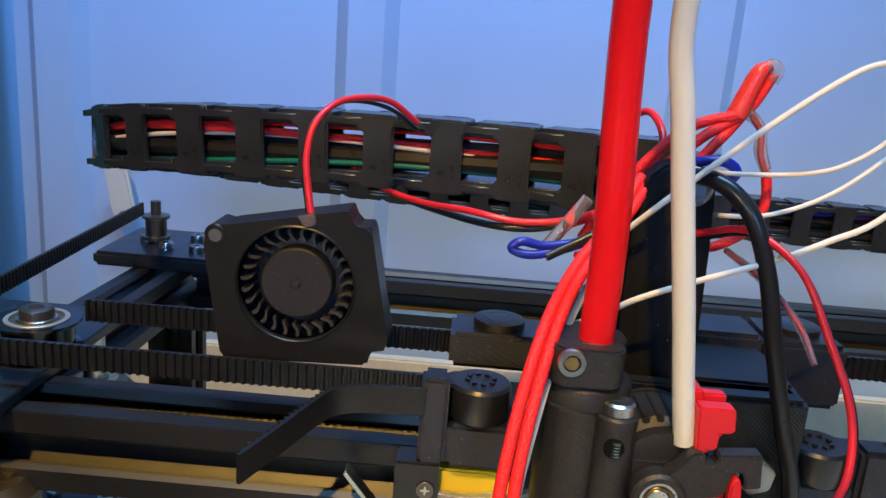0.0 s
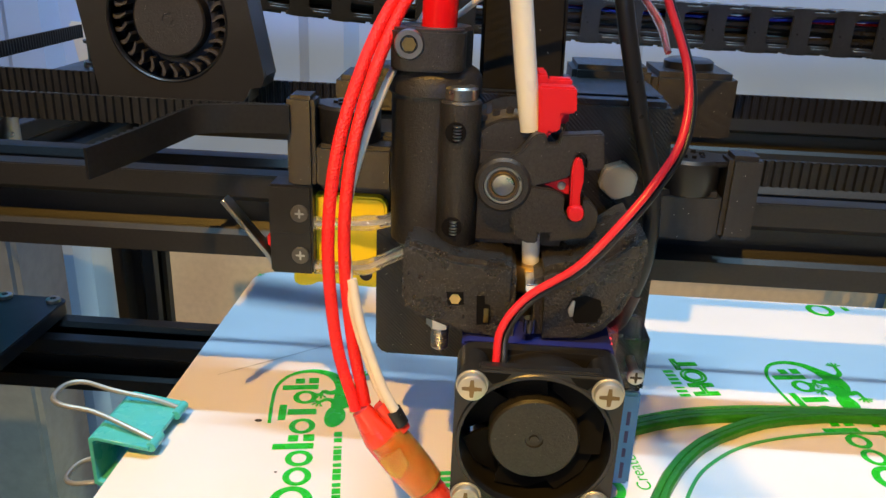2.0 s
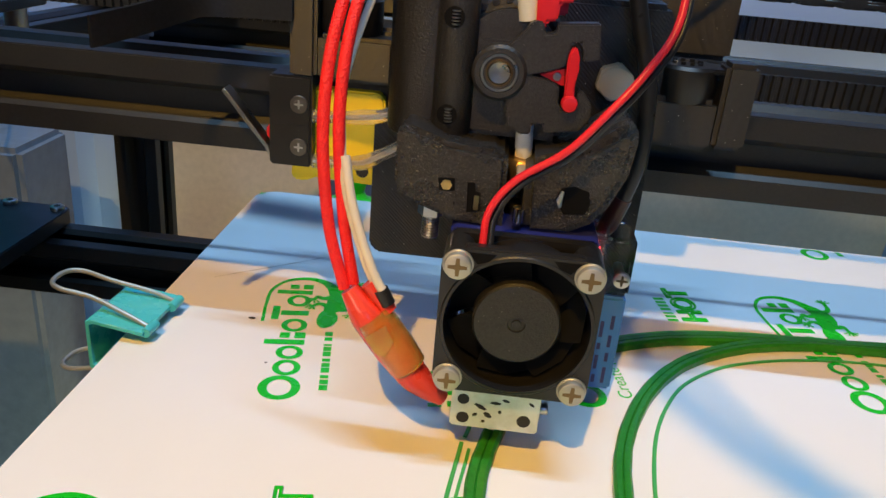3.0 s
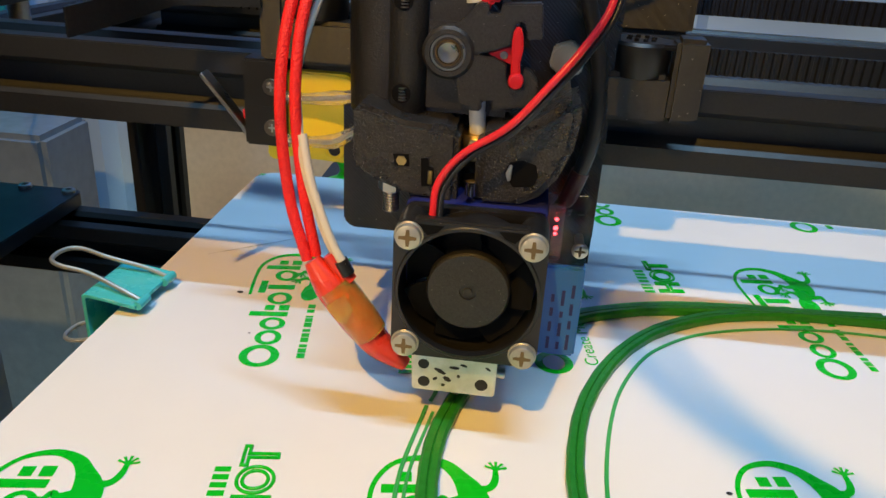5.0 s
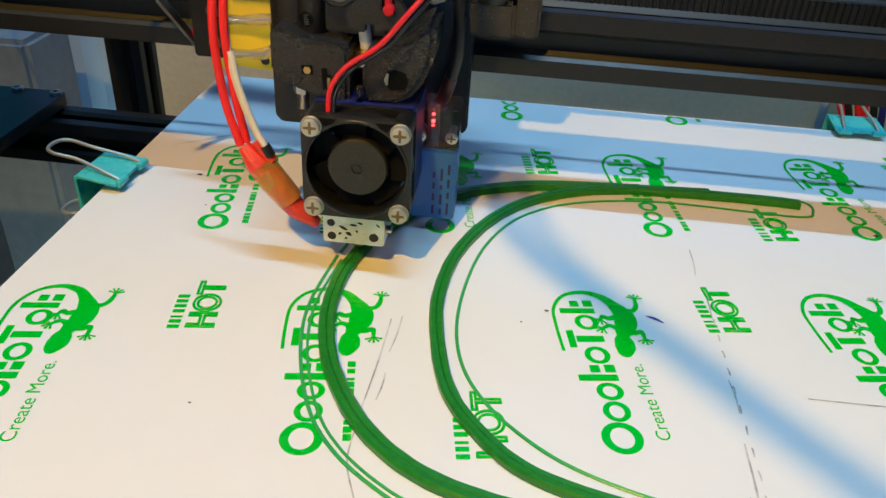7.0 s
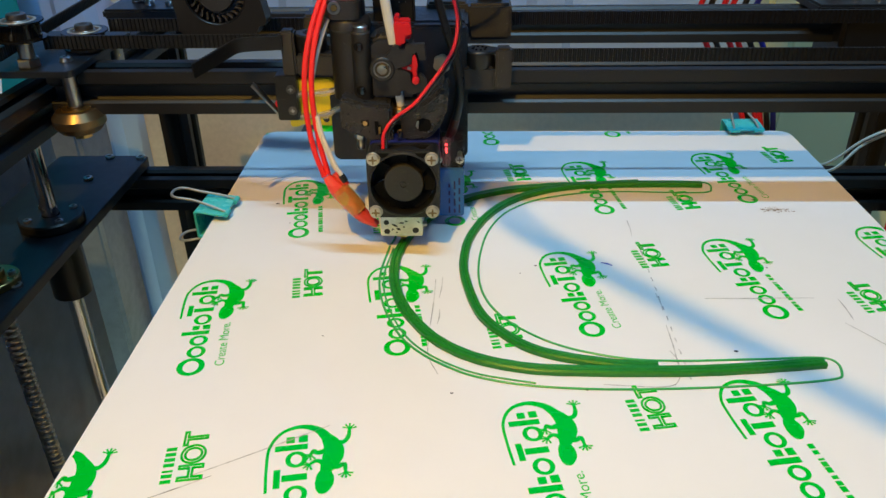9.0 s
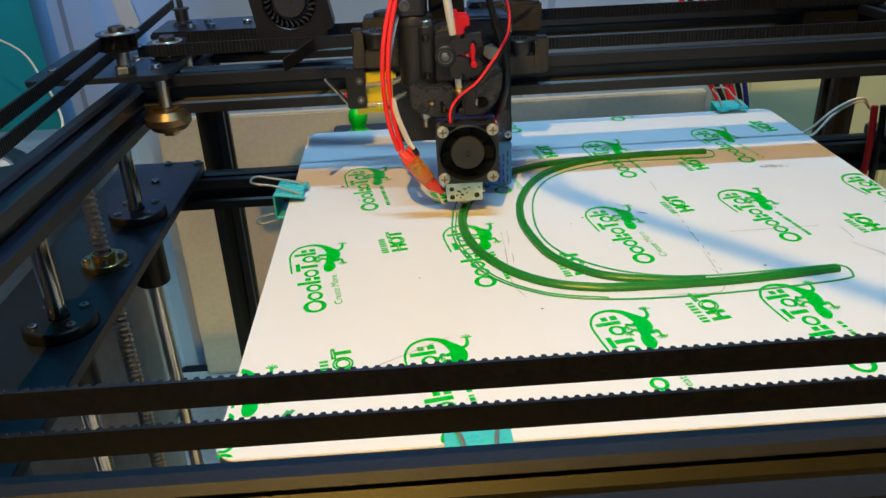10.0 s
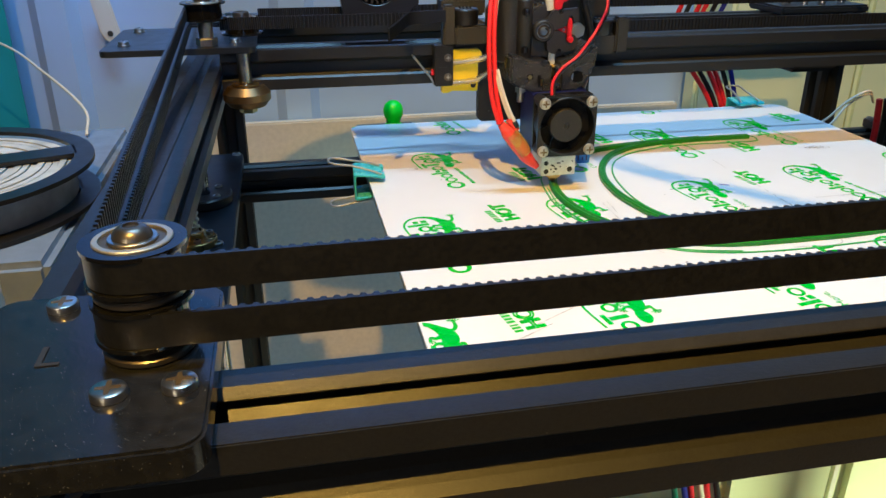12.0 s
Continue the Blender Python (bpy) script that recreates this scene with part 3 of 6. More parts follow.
# ---- lift on each side: plate, rods, leadscrew ----
for side, x in ((1, -185.0), (-1, 295.0)):
    lift = thing("lift_carriage", (x, 0, -16), "black steel lift plate with smooth rods and a leadscrew", "lift carriage", "lift carriages")
    bm = bmesh.new()
    a, b = (-222, -167) if side > 0 else (277, 332)
    prism(bm, round_rect(a, b, -215, 127, 4), "z", -16, -10.5, 0.4)
    lift_plate = part("lift_plate", bm, M_PLATE, lift)
    for sx, sy in ((-190, 124), (-171, 123), (-190, 93), (-174, -20), (-198, -48)):
        bm = bmesh.new()
        screw(bm, (sx if side > 0 else 110 - sx, sy, -10.5), (0, 0, 1), 2.6, 1.4, False)
        part("screw", bm, [M_STEEL, M_RECESS], lift_plate)
    for y in (39.0, -75.0):
        bm = bmesh.new()
        rod(bm, (x, y, -371.8), (x, y, rail_at(y) - 10.6), 4.0, 24)
        part("smooth_rod", bm, M_CHROME, lift)
        bm = bmesh.new()
        ring(bm, (x, y, -10.4), (0, 0, 1), 4.4, 15.5, 5.4, 36, 0.7)
        flange = part("flange_bush", bm, M_BLACK, lift)
        for k in range(4):
            bm = bmesh.new()
            ang = radians(45 + 90 * k)
            screw(bm, (x + 11.3 * math.cos(ang), y + 11.3 * math.sin(ang), -5.0), (0, 0, 1), 2.0, 1.0, False)
            part("screw", bm, [M_STEEL, M_RECESS], flange)
        bm = bmesh.new()
        ring(bm, (x, y, -52), (0, 0, 1), 4.3, 9.5, 35.5, 32, 0.8)
        part("bush_sleeve", bm, M_BLACK, lift)
    # leadscrew with a helical thread
    y = -18.0
    bm = bmesh.new()
    n, turns, pitch = 14, 128, 3.2
    z0 = -371.0
    rows = []
    for i in range(turns * 4 + 1):
        z = z0 + i * pitch / 4
        row = []
        for k in range(n):
            ph = (k / n + i / 4) % 1.0
            r = 3.1 + 0.9 * min(1.0, max(0.0, 1.6 - abs(ph - 0.5) * 5.2))
            row.append(bm.verts.new((x + r * math.cos(2 * math.pi * k / n), y + r * math.sin(2 * math.pi * k / n), z)))
        rows.append(row)
    for p, q in zip(rows, rows[1:]):
        for k in range(n):
            bm.faces.new((p[k], p[(k + 1) % n], q[(k + 1) % n], q[k]))
    bm.faces.new(rows[0][::-1])
    bm.faces.new(rows[-1])
    part("leadscrew", bm, M_STEEL, lift)
    bm = bmesh.new()
    ring(bm, (x, y, -10.4), (0, 0, 1), 4.3, 11, 3.6, 32, 0.4)
    ring(bm, (x, y, -6.8), (0, 0, 1), 4.3, 5.4, 3.4, 24, 0.3)
    nut = part("leadscrew_nut", bm, M_BRASS, lift, "brass leadscrew nut")
    for k in range(4):
        bm = bmesh.new()
        ang = radians(20 + 90 * k)
        screw(bm, (x + 8 * math.cos(ang), y + 8 * math.sin(ang), -6.8), (0, 0, 1), 1.7, 1.8, False)
        part("screw", bm, [M_STEEL, M_RECESS], nut)
    bm = bmesh.new()
    box(bm, x - 9, x + 9, y - 9, y + 9, 36.0, rail_at(y) - 10.3, 1.5)
    part("top_block", bm, M_BLACK, lift)

# ---- heated bed ----
bed_thing = thing("heated_bed", (58, -20, -38), "heated bed plate on two slotted bars", "heated bed")
for p0, p1 in (((-222, 116, -27), (332, 116, -27)), ((-60, 105.8, -27), (-60, -150, -27)), ((176, 105.8, -27), (176, -150, -27)), ((-49.8, -110, -27), (165.8, -110, -27))):
    bm = bmesh.new()
    bar(bm, p0, p1)
    part("support_bar", bm, M_ANOD, bed_thing)
for bx in (-60, 176):
    for by in (-120, 70):
        bm = bmesh.new()
        lathe(bm, (bx, by, -17), (0, 0, 1), [(4.5, 0), (4.5, 11.4)], 16)
        part("spring", bm, M_STEEL, bed_thing)
bm = bmesh.new()
prism(bm, round_rect(-97.5, 214.5, -178.5, 138.5, 7, 6), "z", -5.5, -1.2, 0.4)
part("bed_plate", bm, M_STEEL, bed_thing)
sheet = thing("build_sheet", (58, -20, -1.2), "white glossy build sheet printed with green marks", "build sheet")
bm = bmesh.new()
prism(bm, round_rect(-98, 215, -179, 139, 8, 8), "z", -1.1, 0, 0.25)
part("sheet", bm, M_SHEET, sheet)


def flat_ring(bm, u, v, a0, b0, a1, b1, z, n=28):
    i = [bm.verts.new((u + a0 * math.cos(2 * math.pi * k / n), v + b0 * math.sin(2 * math.pi * k / n), z)) for k in range(n)]
    o = [bm.verts.new((u + a1 * math.cos(2 * math.pi * k / n), v + b1 * math.sin(2 * math.pi * k / n), z)) for k in range(n)]
    for k in range(n):
        bm.faces.new((i[k], o[k], o[(k + 1) % n], i[(k + 1) % n]))


def flat_stroke(bm, pts, w, z, steps=6):
    """A flat stroke along a curve; w one width or a list from end to end."""
    line = smooth_line([(x, y, z) for x, y in pts], steps)
    ws = [w, w] if isinstance(w, (int, float)) else w
    rows = []
    for i, c in enumerate(line):
        t = (line[min(i + 1, len(line) - 1)] - line[max(i - 1, 0)]).normalized()
        nrm = Vector((-t.y, t.x, 0)) * 0.5 * float(np.interp(i / (len(line) - 1), np.linspace(0, 1, len(ws)), ws))
        rows.append((bm.verts.new(c - nrm), bm.verts.new(c + nrm)))
    for a, b in zip(rows, rows[1:]):
        bm.faces.new((a[0], a[1], b[1], b[0]))


def flat_rect(bm, u0, u1, v0, v1, z):
    bm.faces.new([bm.verts.new(p) for p in ((u0, v0, z), (u1, v0, z), (u1, v1, z), (u0, v1, z))])


# the maker's mark, drawn as plain shapes
bm = bmesh.new()
Z = 0.0


def mark_ring(v, a, b, w, u=0.6, z=Z):
    """A heavy round shape with a hollow middle, centred on v along the mark."""
    flat_ring(bm, u, v, a - w, b - w * 0.8, a, b, z)


def mark_bars(v, tall):
    """A heavy bar with two blocks beside it."""
    flat_rect(bm, -tall, 4.4, v - 3.0, v - 0.6, Z)
    flat_rect(bm, -2.2, 0.4, v + 0.2, v + 3.0, Z)
    flat_rect(bm, 1.6, 4.4, v + 0.2, v + 3.2, Z)


mark_ring(5.0, 4.9, 5.0, 2.1, 0.3)
mark_ring(13.6, 3.4, 3.5, 1.6, 1.1)
mark_ring(20.6, 3.4, 3.2, 1.6, 1.1)
mark_bars(27.4, 5.8)
mark_ring(34.4, 3.4, 3.5, 1.6, 1.0)
flat_rect(bm, -3.2, 4.3, 39.8, 42.4, Z)
flat_rect(bm, -5.6, -3.6, 37.4, 44.8, Z)
mark_ring(48.4, 3.3, 3.4, 1.6, 1.0)
mark_bars(55.4, 5.6)
# a line that swells into the tail of a lizard shape: body, head, four legs with spread toes
flat_stroke(bm, [(-7.6, 36.0), (-7.8, 46), (-7.2, 54.5), (-3.6, 60.6), (2.2, 62.6), (7.4, 60.6), (10.4, 56.6)], [0.9, 0.9, 1.0, 1.2, 1.8, 2.6, 3.6], Z + 0.04)
flat_stroke(bm, [(9.8, 57.6), (11.6, 54.0), (12.4, 50.4), (11.6, 46.6), (10.2, 43.4), (9.6, 41.2), (9.4, 38.2), (8.6, 34.8), (8.2, 33.6)], [3.2, 5.0, 6.2, 6.4, 5.2, 3.4, 5.2, 5.6, 3.4, 1.2], Z + 0.046)
LEGS = (((12.6, 53.4), (15.6, 54.0), (17.0, 56.2), (17.4, 59.4)), ((11.2, 44.0), (13.6, 43.6), (15.4, 44.4), (15.6, 41.0)), ((9.6, 50.6), (7.4, 50.2), (6.2, 51.2), (5.2, 49.6)), ((9.6, 45.0), (8.2, 46.4), (6.8, 46.8), (5.0, 45.6)))
for k, leg in enumerate(LEGS):
    flat_stroke(bm, leg, [2.4, 1.7, 1.5, 1.0], Z + 0.052 + 0.006 * k, 4)
    (u0, v0), (u1, v1) = leg[2], leg[3]
    ahead = math.atan2(v1 - v0, u1 - u0)
    for fan_angle in (-70, -35, 0, 35, 70):
        a = ahead + radians(fan_angle)
        tip = (u1 + 2.4 * math.cos(a), v1 + 2.4 * math.sin(a))
        flat_stroke(bm, [(u1, v1), ((u1 + tip[0]) / 2, (v1 + tip[1]) / 2), tip], [0.75, 0.45, 0.7], Z + 0.08 + 0.002 * (fan_angle + 70) / 35 + 0.012 * k, 2)
bm.transform(Matrix.Translation((-0.8, 3.2, 0)))
LOGO = finish(bm, "maker_mark", M_INK)
bm = bmesh.new()
for k, w in enumerate((2.2, 2, 1.4, 2.2, 1.8, 1.4, 2.2, 2, 0.9, 1.8, 2.1)):
    v = 7.4 + k * 2.5
    flat_rect(bm, 8.6, 10.6, v, v + w, Z)
LINK_BARS = finish(bm, "small_print", M_INK)
bm = bmesh.new()
for k in range(7):
    v = 47.4 + k * 2.25
    flat_rect(bm, 33.8, 37.0, v, v + (1.5 if k != 2 else 0.9), Z)
STICK_BARS = finish(bm, "side_print", M_INK)


def lettering(body, size, bold=0.0):
    c = bpy.data.curves.new("lettering", "FONT")
    c.body, c.size, c.offset = body, size * MM, bold
    c.materials.append(M_INK)
    return c


SLOGAN = lettering("Create More.", 4.9)
HOT = lettering("HOT", 9.9, 0.0001)
HOT.fill_mode, HOT.bevel_depth, HOT.bevel_resolution = "NONE", 0.0004, 1
TILTED = math.degrees(math.atan2(12.0, 72.3))
R_VEC, N_VEC = Vector((72.2, 12.0, 0)), Vector((-16.2, 93.2, 0))
SHEET_BASE = Vector((58, -20, -1.2))


def on_sheet(u, v):
    return -96 < u < 213 and -177 < v < 137


def cut_mark(me, m):
    """A mark that runs over the sheet's edge, cut off at it."""
    b = bmesh.new()
    b.from_mesh(me)
    b.transform(Matrix.Scale(1000, 4))
    b.transform(m)
    for co, no in (((-96.8, 0, 0), (-1, 0, 0)), ((213.8, 0, 0), (1, 0, 0)), ((0, -177.8, 0), (0, -1, 0)), ((0, 137.8, 0), (0, 1, 0))):
        bmesh.ops.bisect_plane(b, geom=b.verts[:] + b.edges[:] + b.faces[:], plane_co=co, plane_no=no, clear_outer=True)
    return b


for row in range(-2, 4):
    for col in range(-3, 7):
        o = Vector((-72.1, -96.8, 0)) + N_VEC * row + R_VEC * (col + (0.5 if row % 2 else 0.0))
        turn = pose(0, 0, 0, 0, 0, TILTED)
        at = Matrix.Translation(o + Vector((0, 0, 0.1))) @ turn
        m = Matrix.Translation(-SHEET_BASE) @ at
        create = (row + col) % 2 == 0
        corners = [o + turn @ Vector(c) for c in ((-8, -1, 0), (-8, 64, 0), (20, 64, 0), (12, -1, 0))]
        inside = [on_sheet(c.x, c.y) for c in corners]
        marks = [("printed_mark", LOGO)] + ([] if create else [("small_print", LINK_BARS)])
        if all(inside):
            for name, me in marks:
                piece(name, me, sheet, m)
            if create:
                piece("slogan", SLOGAN, sheet, m @ pose(11.0, 7.2, 0, 0, 0, 90))
        elif any(inside) or on_sheet(o.x + 5, o.y + 30):
            for name, me in marks:
                b = cut_mark(me, at)
                if b.faces:
                    part(name, b, M_INK, sheet)
        dv = 0.0 if create else -45.5
        h0, h1 = o + turn @ Vector((33, 45 + dv, 0)), o + turn @ Vector((47, 63 + dv, 0))
        if on_sheet(h0.x, h0.y) and on_sheet(h1.x, h1.y):
            piece("side_print", STICK_BARS, sheet, m @ pose(0, dv, 0))
            piece("lettering", HOT, sheet, m @ pose(45.6, 47.4 + dv, 0, 0, 0, 90))
# partial marks cut by the sheet's edge, pencil lines and marks
# The stroke from (-88, 62) paints a thin shadow, the others are pencil.
for a, b in (((118, -43.7), (161, -42.9)), ((99, 23), (98.6, 8)), ((99.6, 2), (99.8, -14)), ((99.3, -40), (99.6, -52)), ((98.6, -62), (97.5, -87)), ((10.8, -30), (9.4, -68)), ((13.6, -28), (12.6, -44)), ((13, -52), (12.4, -62)), ((-58, -140), (-20, -118)), ((-70, -150), (-52, -140)), ((166, -60), (180, -82)), ((-88, 62), (-60, 84)), ((170, -44), (170, -58))):
    bm = bmesh.new()
    flat_stroke(bm, [a, ((a[0] + b[0]) / 2 + 0.3, (a[1] + b[1]) / 2), b], [0.35, 0.5, 0.3], 0.14, 4)
    part("sheet_line", bm, M_PENCIL, sheet)
for k in range(14):
    y = 0 - k * 7.0
    bm = bmesh.new()
    flat_stroke(bm, [(100.0 + 0.2 * math.sin(k), y), (100.1, y - 1.6), (100.0, y - 3.0)], 0.45, 0.15, 2)
    part("pencil_dash", bm, M_PENCIL, sheet)
for pts in ([(9.4, -72), (9.8, -82), (13.5, -92)], [(96.5, -78), (98, -84), (96, -94), (90, -98), (70, -97)]):
    bm = bmesh.new()
    flat_stroke(bm, pts, 0.4, 0.14)
    part("sheet_line", bm, M_PENCIL, sheet)
bm = bmesh.new()
for x, y, r in ((53, -18.6, 0.7), (-70, 40.6, 1.0), (18.5, -102, 0.6), (46, -25, 0.4), (120, -78, 0.8), (150, -20, 0.5), (-30, -70, 0.4), (64, -100, 0.5), (-60, 20, 0.4), (165, 45, 0.9)):
    flat_ring(bm, x, y, 0.05, 0.05, r, r * 0.7, 0.15, 9)
part("dark_specks", bm, M_CHAR_SHADE, sheet)
bm = bmesh.new()
flat_stroke(bm, [(81, -16), (83.4, -16.8), (85.6, -18.4)], [0.5, 1.2, 0.5], 0.15)
part("pen_mark", bm, M_BLUEWIRE, sheet)
bm = bmesh.new()
for pts, w in (([(-82, -166), (-79, -161), (-76.4, -156.6)], [0.6, 1.4, 2.2]), ([(-79.6, -166.4), (-77, -160.6), (-75.2, -156.2)], [0.4, 0.8, 1.6]), ([(-84, -167), (-80.6, -161.6)], [0.3, 0.5])):
    flat_stroke(bm, pts, w, 0.15 + 0.01 * w[0])
part("green_scrape", bm, M_PLATHIN, sheet, "scraped smear of green plastic")
bm = bmesh.new()
for k in range(60):
    a, rr = random.uniform(0, 6.28), random.uniform(0, 1)
    x, y = 172 + 10 * rr * math.cos(a), 34 + 3 * rr * math.sin(a)
    flat_ring(bm, x, y, 0.02, 0.02, random.uniform(0.15, 0.7), random.uniform(0.1, 0.4), 0.15 + 0.002 * k, 8)
part("scorch_mark", bm, material("brown_scorch", (0.2, 0.12, 0.06), 0.6), sheet)

# ---- the print in progress ----
job = thing("printed_part", (60, -20, 0), "dark green half-finished plastic print with thin outline on the sheet", "print")


def bead(name, pts, w, h, mat, label=""):
    bm = bmesh.new()
    line = smooth_line([(x, y, 0.16) for x, y in pts], 7)
    rows = []
    prof = [(-0.5, 0), (-0.5, 0.7), (-0.36, 1.0), (-0.06, 0.93), (0, 0.78), (0.06, 0.93), (0.36, 1.0), (0.5, 0.7), (0.5, 0)]
    for i, c in enumerate(line):
        t = (line[min(i + 1, len(line) - 1)] - line[max(i - 1, 0)]).normalized()
        nrm = Vector((-t.y, t.x, 0))
        rows.append([bm.verts.new(c + nrm * (w * a * (1 + 0.03 * math.sin(i * 1.7))) + Vector((0, 0, h * b))) for a, b in prof])
    for a, b in zip(rows, rows[1:]):
        for k in range(len(prof) - 1):
            bm.faces.new((a[k], a[k + 1], b[k + 1], b[k]))
    bm.faces.new(rows[0])
    bm.faces.new(rows[-1][::-1])
    return part(name, bm, mat, job, label)


bead("outer_wall", [(143.5, 61), (120, 61.6), (79, 59.7), (52, 56), (36, 51), (22, 43), (9, 29), (-1, 11), (-6, -8), (-7, -22), (-5.5, -37), (0, -54), (10.5, -71), (24, -82.5), (40, -88.5), (58, -90.6), (97, -90.6), (124, -88.5), (148, -85.6)], 4.3, 2.2, M_PLA)
bead("inner_wall", [(112, 63.2), (92, 61), (72, 57), (58, 51), (44, 40.5), (33, 25), (25.5, 6), (22.6, -12), (23, -30), (28.5, -55), (38, -70), (51, -80.5), (74, -86.8), (90, -88)], 3.8, 2.2, M_PLA)
bead("outline", [(-10.6, -2), (-12.7, -27), (-10, -46.7), (-2.8, -66.8), (5.7, -79), (17, -88.2), (28, -93.8), (47, -98.2), (76, -99.6), (114, -97.7), (146, -94), (152.4, -90), (150.4, -82), (128, -82.6), (98, -83.9), (78, -82.4), (59, -76), (46, -67), (36.5, -56), (31, -44), (28.6, -29), (29.4, -10), (33, 10), (39.5, 26), (47, 36), (59, 45), (78, 51.6), (100, 54.2), (140, 53), (147.6, 57.5), (145, 65.6), (120, 66.6), (80, 65), (52, 61.5), (33, 55), (17, 45.5), (3, 31), (-7, 12), (-10, 0)], 0.9, 0.35, M_PLATHIN)
bead("outline_inner", [(-8.9, -4), (-11, -27), (-8.4, -46), (-1.2, -66), (7, -78), (18, -87), (29, -92.4), (47, -96.7)], 0.7, 0.32, M_PLATHIN)

# ---- binder clips on the sheet's edge ----
def binder_clip(x, y, turn):
    clip = thing("binder_clip", (x, y, 0), "small teal binder clip with wire handles gripping the sheet edge", "binder clip", "binder clips")
    local = []
    bm = bmesh.new()
    tri = [(0.0, 3.6), (-13.5, 5.2), (-15.0, 4.6), (-15.0, -8.6), (-13.5, -9.2), (0.0, -7.4), (0.0, -6.4), (-13.0, -8.0), (-14.0, -7.6), (-14.0, 3.6), (-13.0, 4.1), (0.0, 2.5)]
    prism(bm, tri, "y", -10.5, 10.5, 0.15, 1)
    local.append(("body", bm, M_TEAL))
    for yy in (-7.0, 7.0):
        for zz in (3.1, -7.0):
            bm = bmesh.new()
            rod(bm, (0.2, yy - 2.6, zz), (0.2, yy + 2.6, zz), 1.25, 12)
            local.append(("hinge", bm, M_TEAL))
    for zz, up in ((3.4, 1), (-7.2, -1)):
        bm = bmesh.new()
        sweep(bm, [(0.3, 7.2, zz), (-6, 6.6, zz + 2.4 * up), (-16, 5.0, zz + 5 * up), (-24, 5.4, zz + 6.4 * up), (-27.5, 2.8, zz + 6.8 * up), (-27.5, -2.8, zz + 6.8 * up), (-24, -5.4, zz + 6.4 * up), (-16, -5.0, zz + 5 * up), (-6, -6.6, zz + 2.4 * up), (0.3, -7.2, zz)], 0.65, 8, 5)
        local.append(("wire_handle", bm, M_BOLT))
    m = Matrix.Translation((x, y, 0)) @ pose(0, 0, 0, 0, 0, turn)
    for name, b, mat in local:
        b.transform(m)
        part(name, b, mat, clip)


binder_clip(-90.5, 31.5, -3)
binder_clip(188, 131.5, -88)
binder_clip(-15, -171.5, 90)

# ---- x gantry ----
gantry = thing("x_gantry", (52, 47, 48), "black slotted cross bar with steel end plates and idlers", "gantry")
bm = bmesh.new()
bar(bm, (-168, 47, 58), (286, 47, 58))
part("beam", bm, M_ANOD, gantry)
for side in (1, -1):
    def gx(x):
        return x if side > 0 else 110 - x
    bm = bmesh.new()
    a, b = sorted((gx(-222), gx(-150)))
    prism(bm, round_rect(a, b, 27, 99, 4), "z", 68.3, 71.3, 0.3)
    end_plate = part("end_plate", bm, M_PLATE, gantry)
    for sx, sy in ((-161, 66), (-176, 66), (-212, 88), (-213, 44), (-160, 44)):
        bm = bmesh.new()
        ring(bm, (gx(sx), sy, 71.3), (0, 0, 1), 1.2, 3.2, 0.5, 20, 0.1)
        screw(bm, (gx(sx), sy, 71.7), (0, 0, 1), 2.6, 1.7)
        part("screw", bm, [M_STEEL, M_RECESS], end_plate)
    # front idler on a tall spacer, rear idler low
    for ix, iy, iz in ((-173, 36, 83.5), (-157, 62, 72.6)):
        wheel = idler(gantry, gx(ix), iy, iz)
        bm = bmesh.new()
        screw(bm, (gx(ix), iy, iz + 8.6), (0, 0, 1), 4.2, 2.6, False)
        part("axle_bolt", bm, [M_DARKSTEEL, M_RECESS], wheel)
    bm = bmesh.new()
    ring(bm, (gx(-173), 36, 71.4), (0, 0, 1), 1.6, 3.4, 12.0, 24, 0.2)
    lathe(bm, (gx(-173), 36, 71.5), (0, 0, 1), [(5.2, 0), (5.2, 3.2), (4.6, 3.8), (3.4, 3.8)], 6)
    part("spacer", bm, M_STEEL, gantry)
    for wx, wy in ((-156.6, 36), (-156.6, 90)):
        bm = bmesh.new()
        rod(bm, (gx(wx), wy, 52.5), (gx(wx), wy, 68.2), 3.2, 20)
        part("spacer", bm, M_STEEL, gantry)
        bm = bmesh.new()
        lathe(bm, (gx(wx), wy, 41), (0, 0, 1), [(4, 0), (9, 0), (11.8, 3.4), (11.8, 6.8), (9, 10.2), (4, 10.2), (4, 11.4)], 32)
        wheel = part("guide_wheel", bm, M_BRONZE, gantry, "dull bronze guide wheel")
        bm = bmesh.new()
        lathe(bm, (gx(wx), wy, 51.3), (0, 0, 1), [(6.5, 0), (6.5, 0.9), (3.3, 1.0)], 24)
        lathe(bm, (gx(wx), wy, 37.8), (0, 0, 1), [(4.4, 0), (4.4, 3.1)], 6)
        part("hub", bm, M_BRASS, wheel, "brass coloured hub and nut")

# ---- belts ----
def wrap(cx, sign):
    """A quarter turn round a corner idler, from the front run to the side run."""
    return [(cx - sign * 7.0 * math.sin(radians(a)), -255.0 - 7.0 * math.cos(radians(a))) for a in range(0, 91, 10)]


for z, left, right in ((84.4, (-181.4, 34), (292.2, 34)), (75.4, (-190.5, 205), (300.5, 205))):
    belt("toothed_belt", [(100, -262.0), (-120, -262.0)] + wrap(-161.0, 1) + [left], z, "black toothed rubber belt turning round the corner idler", -1, wide=5.4)
    belt("toothed_belt", [(100.4, -262.0), (240, -262.0)] + wrap(288.0, -1) + [right], z, "black toothed rubber belt turning round the corner idler", 1, wide=5.4)
belt("toothed_belt", [(-166, 41), (-108, 41.5), (-56, 42)], 77.6, "black toothed rubber belt along the cross bar", -1)
